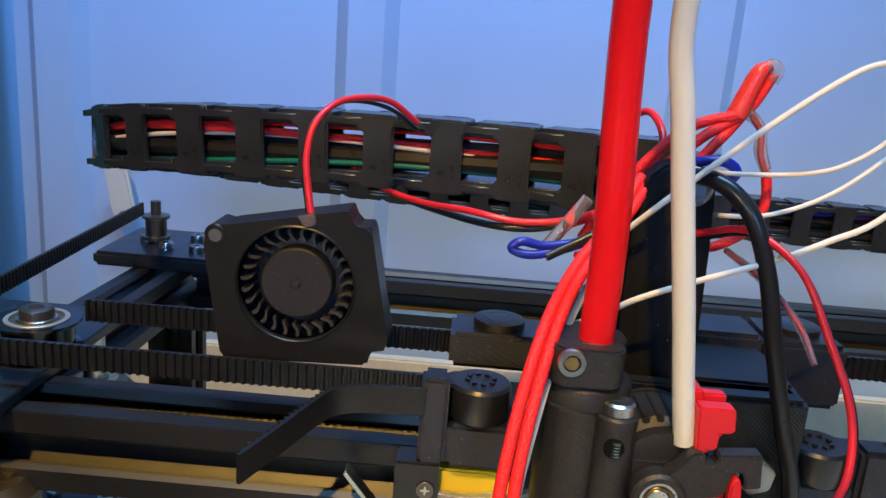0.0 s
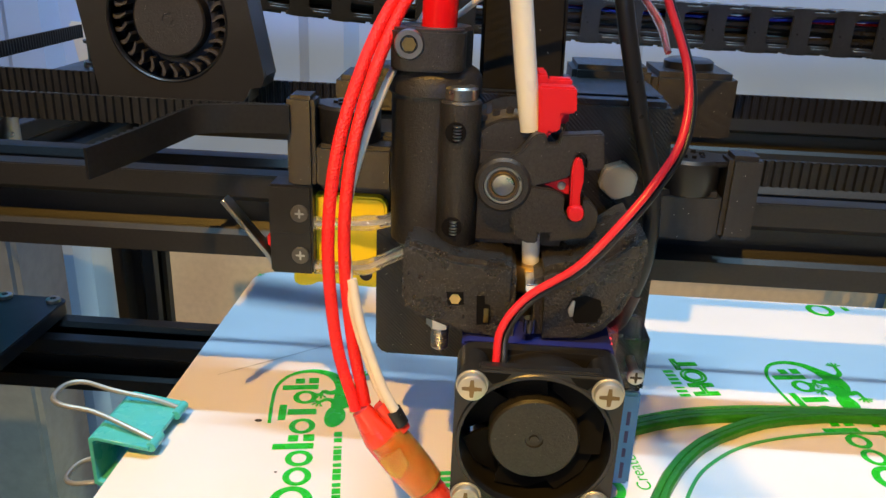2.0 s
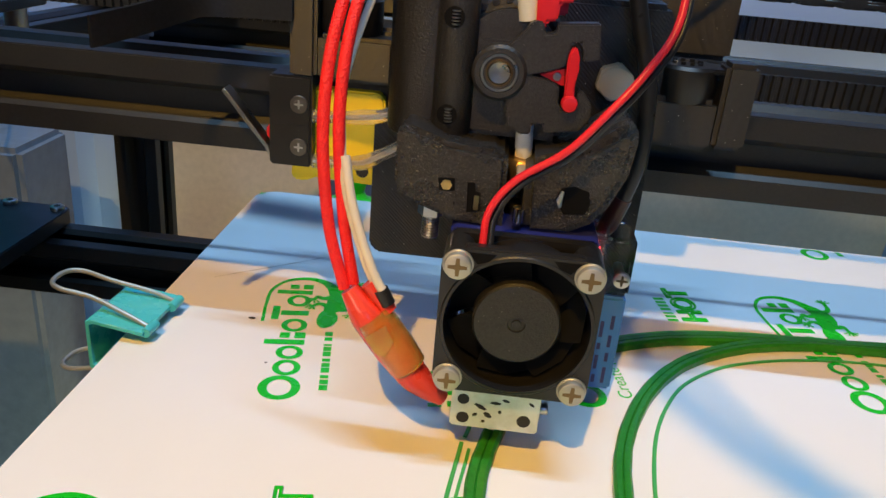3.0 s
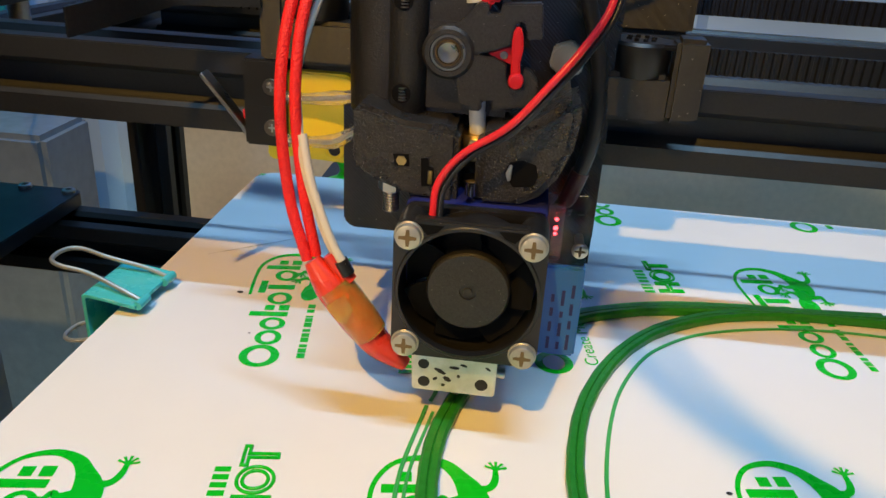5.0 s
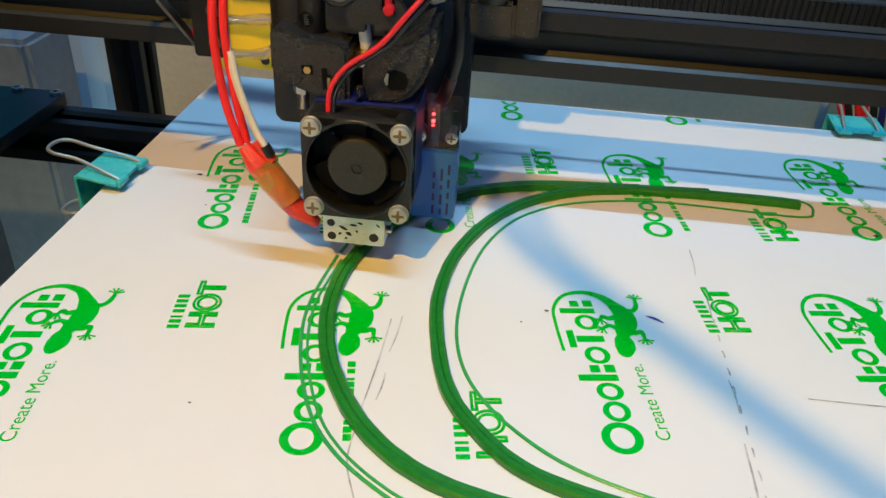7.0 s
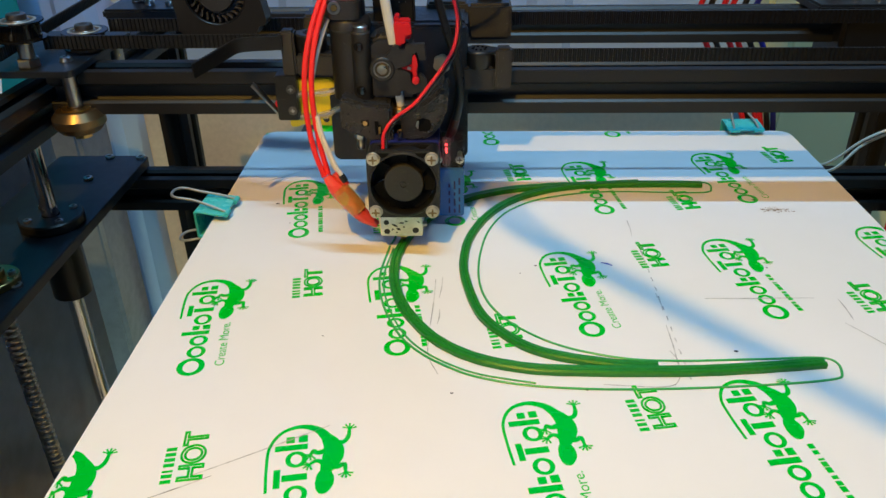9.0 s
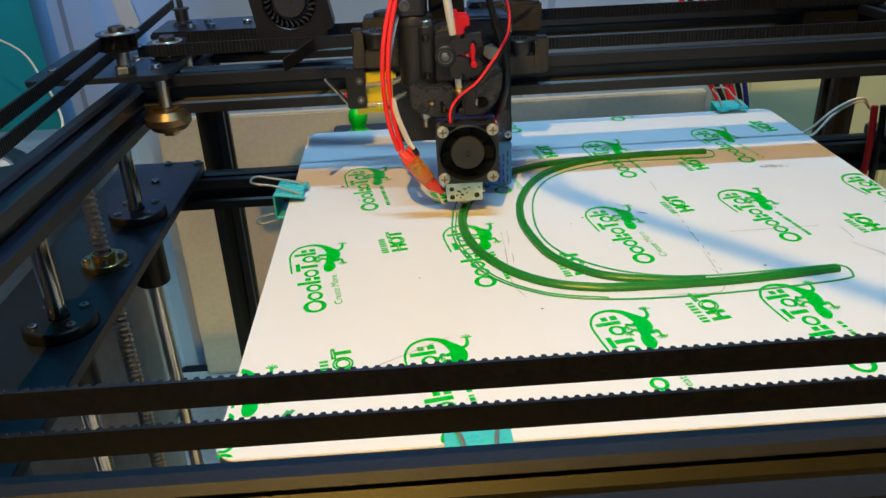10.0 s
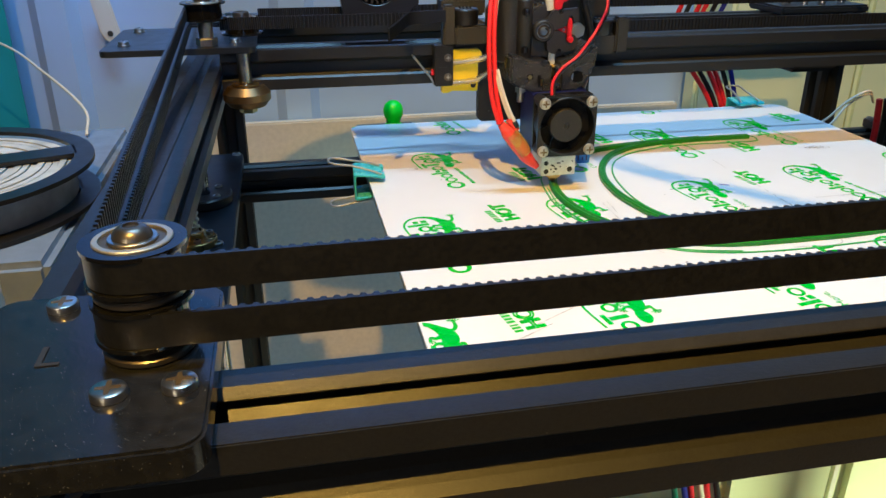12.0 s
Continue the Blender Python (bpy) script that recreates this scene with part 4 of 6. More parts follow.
belt("toothed_belt", [(38, 42), (262, 41)], 70.6, "black toothed rubber belt along the cross bar", -1)
belt("toothed_belt", [(-148, 70.5), (-30, 70.5)], 78.0, "black toothed rubber belt behind the cross bar", -1)
belt("toothed_belt", [(38, 70.5), (258, 70.5)], 80.2, "black toothed rubber belt behind the cross bar", -1)

# ---- print head ----
head = thing("print_head", (-4, 20, 0), "black printed extruder carriage with cooling fan, sensor and hot end", "print head")
# carriage plate behind everything
bm = bmesh.new()
prism(bm, [(-38, 29.5), (-36, 27.5), (21, 27.5), (24, 30.5), (24, 88), (21, 90.5), (-30, 90.5), (-34, 86), (-34, 62), (-38, 60)], "y", 31.5, 35.5, 0.5)
back_plate = part("carriage_plate", bm, M_DIAGONAL, head)
bm = bmesh.new()
box(bm, 0, 22.5, 27.5, 36.0, 62, 90.5, 1.2)
box(bm, -16, 24, 36.6, 66, 69.2, 90, 1.5)
part("carriage_block", bm, M_DIAGONAL, head)
# mast
bm = bmesh.new()
prism(bm, [(-17, 88), (1.0, 88), (0.2, 118), (-0.6, 131), (-2.2, 134.6), (-5.5, 136.2), (-10.5, 135.8), (-14.5, 132.5), (-17.2, 122)], "y", 37, 45, 0.8, 3)
part("mast", bm, M_MAST, head, "rough black printed mast")
bm = bmesh.new()
ring(bm, (-5.4, 36.9, 131.4), (0, -1, 0), 1.6, 4.1, 0.7, 28, 0.1)
lathe(bm, (-5.4, 36.3, 131.4), (0, -1, 0), [(3.4, 0), (3.4, 2.2), (2.9, 2.7), (1.8, 2.7)], 6)
lathe(bm, (-5.4, 34.5, 131.4), (0, -1, 0), [(1.7, 0), (1.7, 1.8), (1.3, 2.2), (0, 2.2)], 16)
part("mast_nut", bm, M_STEEL, head)
# belt clamps
for name, x0, x1, z0, z1 in (("belt_clamp", -57, -34, 60.5, 88.0), ("belt_clamp", 20.5, 43, 60.5, 80.5)):
    left = x0 < 0
    bm, jaw, foot = bmesh.new(), bmesh.new(), bmesh.new()
    if left:
        box(bm, x0, x0 + 6.0, 29, 36.2, z0 + 7.5, z1, 0.9)
        box(jaw, x0 + 6.2, x1, 29, 36.2, z0 + 7.5, z1 - 10.0, 1.0)
        box(foot, x0 + 4, x1, 36.8, 52, 69, z1 - 8.6, 0.8)
        cx = -44.5
    else:
        box(bm, x1 - 7, x1, 29, 36.2, z0 + 1, z1 - 0.5, 1.0)
        prism(jaw, [(x0 - 1, z0 + 1), (x1 - 7.2, z0), (x1 - 7.2, z1 - 8.6), (x0 - 1, z1 - 8.6)], "y", 29, 36.2, 1.2)
        box(foot, x0, x1, 36.8, 50, 69, z1 - 9.4, 0.8)
        cx = 29.0
    clamp = part(name, bm, M_PRINT, head, "black printed belt clamp")
    part("clamp_jaw", jaw, M_PRINT, clamp)
    part("clamp_foot", foot, M_PRINT, clamp)
    bm = bmesh.new()
    lathe(bm, (cx, 35.5, z1 - 10), (0, 0, 1), [(6.4, 0), (6.8, 0.6), (6.8, 7.2), (6.2, 7.9), (3.6, 7.9), (3.2, 7.0), (0, 6.8)], 28)
    prism(bm, [(cx - 6.2, 33), (cx - 2, 29.5), (cx + 9, 31), (cx + 13.5, 35), (cx + 9, 38.5), (cx, 41)] if not left else [(cx - 6, 32), (cx - 11, 36), (cx - 6, 40), (cx, 41), (cx + 5, 38), (cx + 4, 30)], "z", z1 - 3.4, z1 - 2.2, 0.4)
    drum = part("clamp_drum", bm, M_BLACK, clamp, "black clamping drum")
    bm = bmesh.new()
    for k in range(8):
        a = k * 0.785
        prism(bm, [(cx + 2.6 * math.cos(a), 35.5 + 2.6 * math.sin(a)), (cx + 3.5 * math.cos(a + 0.2), 35.5 + 3.5 * math.sin(a + 0.2)), (cx + 2.6 * math.cos(a + 0.45), 35.5 + 2.6 * math.sin(a + 0.45))], "z", z1 - 3.0, z1 - 1.6)
    part("star_recess", bm, M_GLOSSBLACK, drum)
# rear belt clamp seen over the carriage
bm = bmesh.new()
box(bm, 24, 44, 58, 78, 76, 92.5, 1.4)
rear_clamp = part("belt_clamp", bm, M_PRINT, head)
bm = bmesh.new()
box(bm, 5, 24, 60, 76, 84, 93, 1.2)
part("clamp_foot", bm, M_PRINT, rear_clamp)
bm = bmesh.new()
lathe(bm, (34, 68, 92.4), (0, 0, 1), [(6, 0), (6, 1.8), (5, 2.4), (0, 2.2)], 24)
part("clamp_drum", bm, M_BLACK, rear_clamp)
bm = bmesh.new()
box(bm, -52, -28, 58, 74, 79, 88, 1.2)
rear_clamp = part("belt_clamp", bm, M_PRINT, head)
bm = bmesh.new()
lathe(bm, (-40, 66, 88), (0, 0, 1), [(6.4, 0), (6.4, 2.0), (4, 2.6), (0, 2.2)], 24)
part("clamp_drum", bm, M_PRINT, rear_clamp)
# loose belt end folded over the left clamp
bm = bmesh.new()
loop = [(-56, 28.4), (-63, 28.0), (-70, 27.4), (-75, 25.2), (-79, 20), (-83, 13), (-88, 4)]
belt_end = smooth_line([(x, y, 0) for x, y in loop], 6)
rows = []
for i, c in enumerate(belt_end):
    t = (belt_end[min(i + 1, len(belt_end) - 1)] - belt_end[max(i - 1, 0)]).normalized()
    nrm = Vector((-t.y, t.x, 0)) * 0.4
    drop = 86.2 - 1.0 * i / len(belt_end) - max(0, i - 18) * 0.22
    rows.append([bm.verts.new(c + nrm * k + Vector((0, 0, drop + z))) for k, z in ((-1, 0), (-1, -6), (1, -6), (1, 0))])
for a, b in zip(rows, rows[1:]):
    for k in range(4):
        bm.faces.new((a[k], a[(k + 1) % 4], b[(k + 1) % 4], b[k]))
bm.faces.new(rows[0])
bm.faces.new(rows[-1][::-1])
teeth = bmesh.new()
for i in range(4, len(belt_end) - 1):
    t = (belt_end[i + 1] - belt_end[i]).normalized()
    nrm = Vector((t.y, -t.x, 0))
    z = rows[i][0].co.z
    c = belt_end[i] + nrm * 0.4
    q = [c - t * 0.55, c - t * 0.3 + nrm * 0.7, c + t * 0.3 + nrm * 0.7, c + t * 0.55]
    lo, hi = [teeth.verts.new((v.x, v.y, z - 6)) for v in q], [teeth.verts.new((v.x, v.y, z)) for v in q]
    teeth.faces.new(hi)
    teeth.faces.new(lo[::-1])
    for k in range(4):
        teeth.faces.new((lo[k], lo[(k + 1) % 4], hi[(k + 1) % 4], hi[k]))
belt_tail = part("belt_end", bm, M_RUBBER, head, "loose end of the toothed belt")
tagged(part("teeth", teeth, M_RUBBER, belt_tail), kind="stuff")
# limit switch on its yellow bracket
bm = bmesh.new()
prism(bm, [(-57.4, 44.2), (-56.8, 43.4), (-54, 43.2), (-51.6, 44.4), (-38.5, 43.8), (-36.6, 44.4), (-35.8, 46.0), (-35.9, 63.4), (-36.5, 65.0), (-38.0, 65.6), (-55, 65.6), (-55.2, 49.6), (-57.2, 47.0)], "y", 32.6, 36.2, 0.5, 3)
bracket = part("switch_bracket", bm, M_YELLOW, head, "yellow printed switch bracket")
for x, z in ((-40.4, 47.2),):
    bm = bmesh.new()
    ring(bm, (x, 32.7, z), (0, -1, 0), 1.5, 2.5, 0.7, 24, 0.2)
    eye = part("bracket_boss", bm, M_YELLOW, bracket)
    # A dark disc paints the shaded hole of the boss.
    bm = bmesh.new()
    lathe(bm, (x, 32.5, z), (0, -1, 0), [(1.5, 0), (1.5, 0.3), (0, 0.32)], 20)
    part("bracket_hole_shade", bm, M_CHAR_SHADE, eye)
bm = bmesh.new()
box(bm, -61.5, -51.8, 29.0, 36.2, 47.8, 68.5, 0.5)
box(bm, -60.4, -53, 28.9, 29.1, 57.0, 57.6)
switch = part("limit_switch", bm, M_BLACK, head, "black limit switch with a steel lever")
for z in (62.3, 52.5):
    bm = bmesh.new()
    ring(bm, (-54.6, 29.0, z), (0, -1, 0), 1.2, 2.0, 0.5, 20, 0.1)
    screw(bm, (-54.6, 29.2, z), (0, -1, 0), 1.5, 0.7)
    part("screw", bm, [M_DARKSTEEL, M_STEEL], switch)
bm = bmesh.new()
prism(bm, [(-61.3, 48.6), (-61.9, 48.9), (-63.2, 51.2), (-72.8, 63.2), (-72.3, 63.9), (-71.4, 63.2), (-62.2, 51.6)], "y", 30.6, 34.6, 0.1, 1)
part("lever", bm, M_STEEL, switch)
bm = bmesh.new()
box(bm, -62.8, -61.4, 31.4, 34, 53, 56, 0.4)
part("button", bm, M_REDP, switch)
for z, dz in ((59.5, 1.5), (49.0, 3.0)):
    bm = bmesh.new()
    run = [(-51.8, 31, z), (-46, 30.4, z + 0.4), (-40, 29.6, z + 1.2), (-35.5, 28.6, z + dz + 0.8), (-31, 28, z + dz + 3.4)]
    sweep(bm, run, 1.55, 12, 6, radii=(1.1, 0.85, 1.2, 0.95, 1.05))
    wire = part("switch_wire", bm, M_PVC, switch, "wire in clear shrink sleeve")
    bm = bmesh.new()
    sweep(bm, run, 0.45, 8, 6)
    part("wire_core", bm, M_WHITEWIRE, wire)
# drive housing: collar, flange and barrel
bm = bmesh.new()
lathe(bm, (-25.2, 20, 61.8), (0, 0, 1), [(7.4, 0), (8.1, 0.6), (8.2, 12), (8.3, 29), (8.4, 29.8), (9.0, 30.4), (9.0, 33.4), (8.2, 34.6), (6.9, 35.4), (6.9, 42.0), (6.4, 42.6), (4.0, 42.6)], 40)
prism(bm, round_rect(-33.2, -19.4, 10.6, 24, 3.5), "z", 96.8, 104.3, 0.5)
housing = part("drive_housing", bm, M_SLS, head, "matt black nylon drive housing")
bm = bmesh.new()
lathe(bm, (-29.5, 10.8, 101.7), (0, -1, 0), [(2.7, 0), (2.7, 0.5), (2.5, 0.8), (1.6, 0.8), (1.4, 0.1), (0, 0.1)], 24)
part("socket_screw", bm, M_STEEL, housing)
bm = bmesh.new()
lathe(bm, (-29.5, 10.2, 101.7), (0, -1, 0), [(1.35, 0), (1.35, 0.12), (0, 0.12)], 6)
part("socket", bm, M_BRASS, housing)
bm = bmesh.new()
lathe(bm, (-19.8, 12.4, 63.6), (0, 0, 1), [(3.6, 0), (3.9, 0.4), (3.9, 28.0), (3.5, 28.5), (0, 28.5)], 28)
column = part("screw_column", bm, M_SLS, housing)
# Each hole's shade is a dark disc set on the column.
for z in (86.6, 68.4):
    bm = bmesh.new()
    lathe(bm, (-20.4, 8.5, z), (0, -1, 0), [(1.9, -0.4), (1.95, 0.12), (0, 0.14)], 20)
    part("side_hole_shade", bm, M_DEEP, column)
    bm = bmesh.new()
    for k in range(5):
        rod(bm, (-20.1, 8.25, z - 1.3 + 0.6 * k), (-20.1, 8.25, z - 1.1 + 0.6 * k), 0.8, 10)
    part("thread", bm, M_STEEL, column)
# A dark bar on the head paints the shade in its slot.
bm = bmesh.new()
lathe(bm, (-19.8, 12.4, 92.2), (0, 0, 1), [(3.1, 0), (3.1, 1.9), (2.6, 2.3), (0, 2.3)], 24)
box(bm, -22.6, -17.0, 12.0, 12.8, 94.2, 94.6, mi=1)
part("slotted_screw", bm, [M_STEEL, M_CHAR_SHADE], column, "slotted zinc screw")
# gear body and bearing
bm = bmesh.new()
lathe(bm, (-9.5, 30, 79), (0, -1, 0), [(11, 0), (11, 13), (9.6, 14.5), (9.6, 17.5)], 32)
box(bm, -17, 2, 12, 31, 64, 84, 1.2)
gear_body = part("gear_body", bm, M_SLS, head)
bm = bmesh.new()
for k in range(9):
    a = radians(40 + 14 * k)
    box(bm, -9.5 + 10.8 * math.cos(a) - 0.7, -9.5 + 10.8 * math.cos(a) + 0.7, 16, 27, 79 + 10.8 * math.sin(a) - 0.7, 79 + 10.8 * math.sin(a) + 0.7, 0.2)
part("rib", bm, M_SLS, gear_body)
bm = bmesh.new()
ring(bm, (-11.2, 11.8, 77.4), (0, -1, 0), 3.65, 5.2, 4.4, 48, 0.6)
boss = part("bearing_boss", bm, M_SLS, head)
bm = bmesh.new()
ring(bm, (-11.2, 10.6, 77.4), (0, -1, 0), 3.05, 3.62, 2.9, 48, 0.15)
bearing = part("bearing", bm, M_STEEL, boss, "small steel bearing with an inner and an outer ring")
bm = bmesh.new()
ring(bm, (-11.2, 10.6, 77.4), (0, -1, 0), 2.62, 3.04, 2.45, 40, 0.05)
part("shield", bm, M_DARKSTEEL, bearing)
bm = bmesh.new()
ring(bm, (-11.2, 10.6, 77.4), (0, -1, 0), 2.2, 2.6, 2.85, 40, 0.12)
part("inner_ring", bm, M_BRONZE, bearing)
bm = bmesh.new()
lathe(bm, (-11.2, 8.4, 77.4), (0, -1, 0), [(2.12, 0), (2.12, 0.5), (1.95, 0.68), (1.3, 0.62), (0.5, 0.54), (0, 0.5)], 40)
part("axle_end", bm, M_STEEL, bearing, "turned steel axle end")
# front lever plate
bm = bmesh.new()
prism(bm, [(-10.5, 82.4), (-8.4, 84.0), (-6.2, 87.0), (-5.2, 87.3), (-3.9, 87.2), (-3.7, 85.2), (-1.6, 85.4), (-1.4, 87.2), (6.3, 87.9), (7.0, 81.2), (3.9, 80.8), (3.9, 82.6), (3.2, 84.2), (1.8, 84.0), (1.2, 82.0), (0.9, 79.6), (-1.8, 78.5), (-5.6, 77.45), (-2.2, 77.0), (0.3, 75.8), (0.4, 72.6), (1.2, 71.6), (3.6, 72.0), (3.9, 75.4), (5.2, 74.8), (6.8, 72.9), (6.8, 70.1), (5.3, 67.7), (-1.6, 66.6), (-1.8, 68.4), (-4.0, 68.2), (-4.0, 66.2), (-6.0, 66.1), (-8.6, 67.4), (-9.4, 72.5)], "y", 8.2, 11.6, 0.3)
lever_plate = part("lever_plate", bm, M_SLS, head)
bm = bmesh.new()
prism(bm, [(1.1, 80.6), (1.3, 82.4), (1.9, 83.5), (2.6, 83.4), (3.2, 81.6), (3.4, 79.2), (3.0, 76.4), (3.4, 73.4), (1.4, 73.2)], "y", 7.2, 9.4, 0.35, 3)
lathe(bm, (2.5, 8.6, 73.0), (0, -1, 0), [(1.55, 0), (1.55, 2.0), (1.3, 2.4), (0.6, 2.55), (0, 2.5)], 24)
prism(bm, [(-3.6, 77.5), (-1.8, 78.4), (1.2, 79.2), (1.2, 75.6), (-1.6, 76.7)], "y", 9.8, 11.0, 0.2)
pin = part("tension_pin", bm, M_REDP, lever_plate, "red printed tension pin")
bm = bmesh.new()
lathe(bm, (-0.3, 9.8, 77.4), (0, -1, 0), [(0.8, 0), (0.75, 0.3), (0, 0.4)], 16)
part("pin_end", bm, M_STEEL, pin)
bm = bmesh.new()
prism(bm, [(-6.0, 95.6), (0.8, 95.6), (1.2, 91.0), (-1.4, 90.6), (-1.6, 87.4), (-3.4, 87.2), (-4.2, 84.4), (-5.2, 84.4)], "y", 9.6, 13.4, 0.4)
box(bm, -6.2, -4.2, 14, 22, 85.0, 97.2, 0.4)
box(bm, -4.2, 0.4, 14.5, 17.2, 88.0, 96.4, 0.4)
part("release_lever", bm, M_REDP, head, "red printed release lever")
# filament guide and brass fittings below
bm = bmesh.new()
rod(bm, (-4.6, 13, 60.5), (-5.2, 12, 69.0), 1.75, 16)
part("filament_liner", bm, M_WHITETUBE, head)
bm = bmesh.new()
lathe(bm, (-4.6, 14, 55.0), (0, 0, 1), [(4.4, 0), (4.8, 0.5), (4.8, 4.2), (4.2, 5.4), (2.0, 5.4)], 24)
part("fitting", bm, M_BRASS, head, "brass push fitting")
bm = bmesh.new()
box(bm, -5.8, -3.2, 2.6, 10, 58.5, 60.0, 0.2)
rod(bm, (-4.5, 3.0, 50.2), (-4.5, 3.0, 53.0), 1.2, 14)
part("tie_plate", bm, M_CHROME, head)
# hot end mount, split in two around the middle
for pts, hole in (([(-29.0, 66.6), (-29.2, 54.6), (-27.4, 52.4), (-16, 48.4), (-7.4, 47.2), (-7.6, 62.4), (-9.4, 63.8), (-14, 64.0), (-19, 64.4), (-24, 66.2), (-27, 66.9)], -13.2), ([(-4.2, 62.2), (-3.7, 47.2), (4.6, 48.0), (9.4, 50.6), (12.6, 54.6), (15.2, 61), (16.0, 67.6), (15.4, 71.6), (12.0, 70.2), (8.0, 67.0), (3.4, 64.8), (-1.4, 63.6)], 2.6)):
    bm = bmesh.new()
    prism(bm, pts, "y", 2.5, 24, 1.8, 4)
    mount = part("hot_end_mount", bm, M_FUZZ, head, "rough black printed hot end clamp")
    # Thin black plates on the front paint the shade of the openings.
    bm = bmesh.new()
    if hole < 0:
        prism(bm, [(-14.9, 57.2), (-13.4, 57.3), (-13.2, 55.6), (-12.2, 55.4), (-12.0, 51.6), (-14.6, 51.2)], "y", 2.3, 2.48)
        prism(bm, [(-20.6, 57.6), (-17.4, 57.8), (-17.2, 55.2), (-20.2, 55.0)], "y", 2.3, 2.48)
    else:
        prism(bm, [(2.0, 55.6), (3.0, 58.0), (5.4, 58.6), (8.2, 57.8), (8.8, 55.4), (8.0, 53.2), (4.0, 52.8)], "y", 2.3, 2.48)
    part("opening", bm, M_DEEP, mount)
    bm = bmesh.new()
    if hole < 0:
        box(bm, -13.4, -12.4, 2.1, 2.3, 51.8, 54.8, 0.1)
        lathe(bm, (-18.9, 2.4, 56.3), (0, -1, 0), [(1.15, 0), (1.1, 0.15), (0.5, 0.2), (0, 0.1)], 6)
        part("nut_edge", bm, M_BRASS, mount)
    else:
        prism(bm, [(2.2, 55.6), (3.0, 57.6), (3.6, 57.4), (3.4, 54.2), (2.8, 54.0)], "y", 2.1, 2.3, 0.1)
        part("nut_edge", bm, M_STEEL, mount)
bm = bmesh.new()
rod(bm, (-21.8, 8, 43), (-21.8, 8, 51), 1.5, 16)
for k in range(8):
    ring(bm, (-21.8, 8, 43.2 + 0.6 * k), (0, 0, 1), 1.4, 1.75, 0.3, 14, 0.05)
lathe(bm, (-21.8, 8, 48.0), (0, 0, 1), [(1.5, 0), (2.8, 0), (2.8, 2.4), (1.5, 2.4)], 6)
part("clamp_screw", bm, M_STEEL, head)
# heat sink behind the fan
bm = bmesh.new()
for k in range(11):
    ring(bm, (-3, 13, 21 + k * 2.55), (0, 0, 1), 3.6, 11, 1.2, 32, 0.1)
rod(bm, (-3, 13, 17), (-3, 13, 50), 3.8, 20)
part("heat_sink", bm, M_STEEL, head)
bm = bmesh.new()
box(bm, -16.6, 11.0, 0.2, 12, 46.2, 48.6, 0.5)
box(bm, -17.2, -14.6, 0.2, 22, 20, 48.4, 0.5)
box(bm, 9.0, 11.6, 0.2, 22, 20, 48.4, 0.5)
part("fan_duct", bm, M_BLUEDARK, head, "dark blue printed fan duct")
# hot end fan
FX, FZ, FY = -2.8, 34.0, -10.6
bm = bmesh.new()
outline = round_rect(FX - 15, FX + 15, FZ - 15, FZ + 15, 3.2, 5)


def fan_face(bm, pts_out, pts_in, y0, y1):
    """A flat frame with a round opening, of some thickness."""
    n = len(pts_in)
    def at(a):
        d = Vector((math.cos(a), math.sin(a)))
        best = 0
        for i in range(len(pts_out)):
            p, q = Vector(pts_out[i]) - Vector((FX, FZ)), Vector(pts_out[(i + 1) % len(pts_out)]) - Vector((FX, FZ))
            e = q - p
            det = d.x * -e.y + e.x * d.y
            if abs(det) < 1e-9:
                continue
            t = (p.x * -e.y + e.x * p.y) / det
            s = (d.x * p.y - d.y * p.x) / det
            if t > 0 and -1e-6 <= s <= 1 + 1e-6:
                best = max(best, t)
        return FX + d.x * best, FZ + d.y * best
    o = [at(2 * math.pi * k / n) for k in range(n)]
    v = [[bm.verts.new((x, y, z)) for x, z in pts] for pts, y in ((o, y0), (pts_in, y0), (pts_in, y1), (o, y1))]
    for a, b in ((0, 1), (1, 2), (2, 3), (3, 0)):
        for k in range(n):
            bm.faces.new((v[a][k], v[a][(k + 1) % n], v[b][(k + 1) % n], v[b][k]))


hole_n = 96
hole_r = [(FX + 14.0 * math.cos(2 * math.pi * k / hole_n), FZ + 14.0 * math.sin(2 * math.pi * k / hole_n)) for k in range(hole_n)]
fan_face(bm, outline, hole_r, FY, FY + 2.4)
fan_face(bm, outline, hole_r, FY + 7.8, FY + 10.2)
ring(bm, (FX, FY + 0.02, FZ), (0, 1, 0), 14.02, 14.8, 10.1, 64, 0.1)
for sx in (-12, 12):
    for sz in (-12, 12):
        rod(bm, (FX + sx, FY + 2.3, FZ + sz), (FX + sx, FY + 7.9, FZ + sz), 2.9, 20)
fan = part("cooling_fan", bm, M_BLACK, head, "small square black cooling fan")
bm = bmesh.new()
lathe_loop(bm, (FX, FY - 0.25, FZ), (0, 1, 0), [(13.8, 0), (14.4, 0), (14.7, 0.3), (13.9, 1.2)], 64)
part("fan_lip", bm, M_BLACK, fan)
bm = bmesh.new()
lathe(bm, (FX, FY + 8.5, FZ), (0, -1, 0), [(8.4, 0), (8.4, 6.6), (8.0, 7.1), (1.7, 7.1), (1.6, 6.7), (0.9, 6.7), (0.8, 7.0), (0, 7.0)], 48)
part("fan_hub", bm, M_SLS, fan)
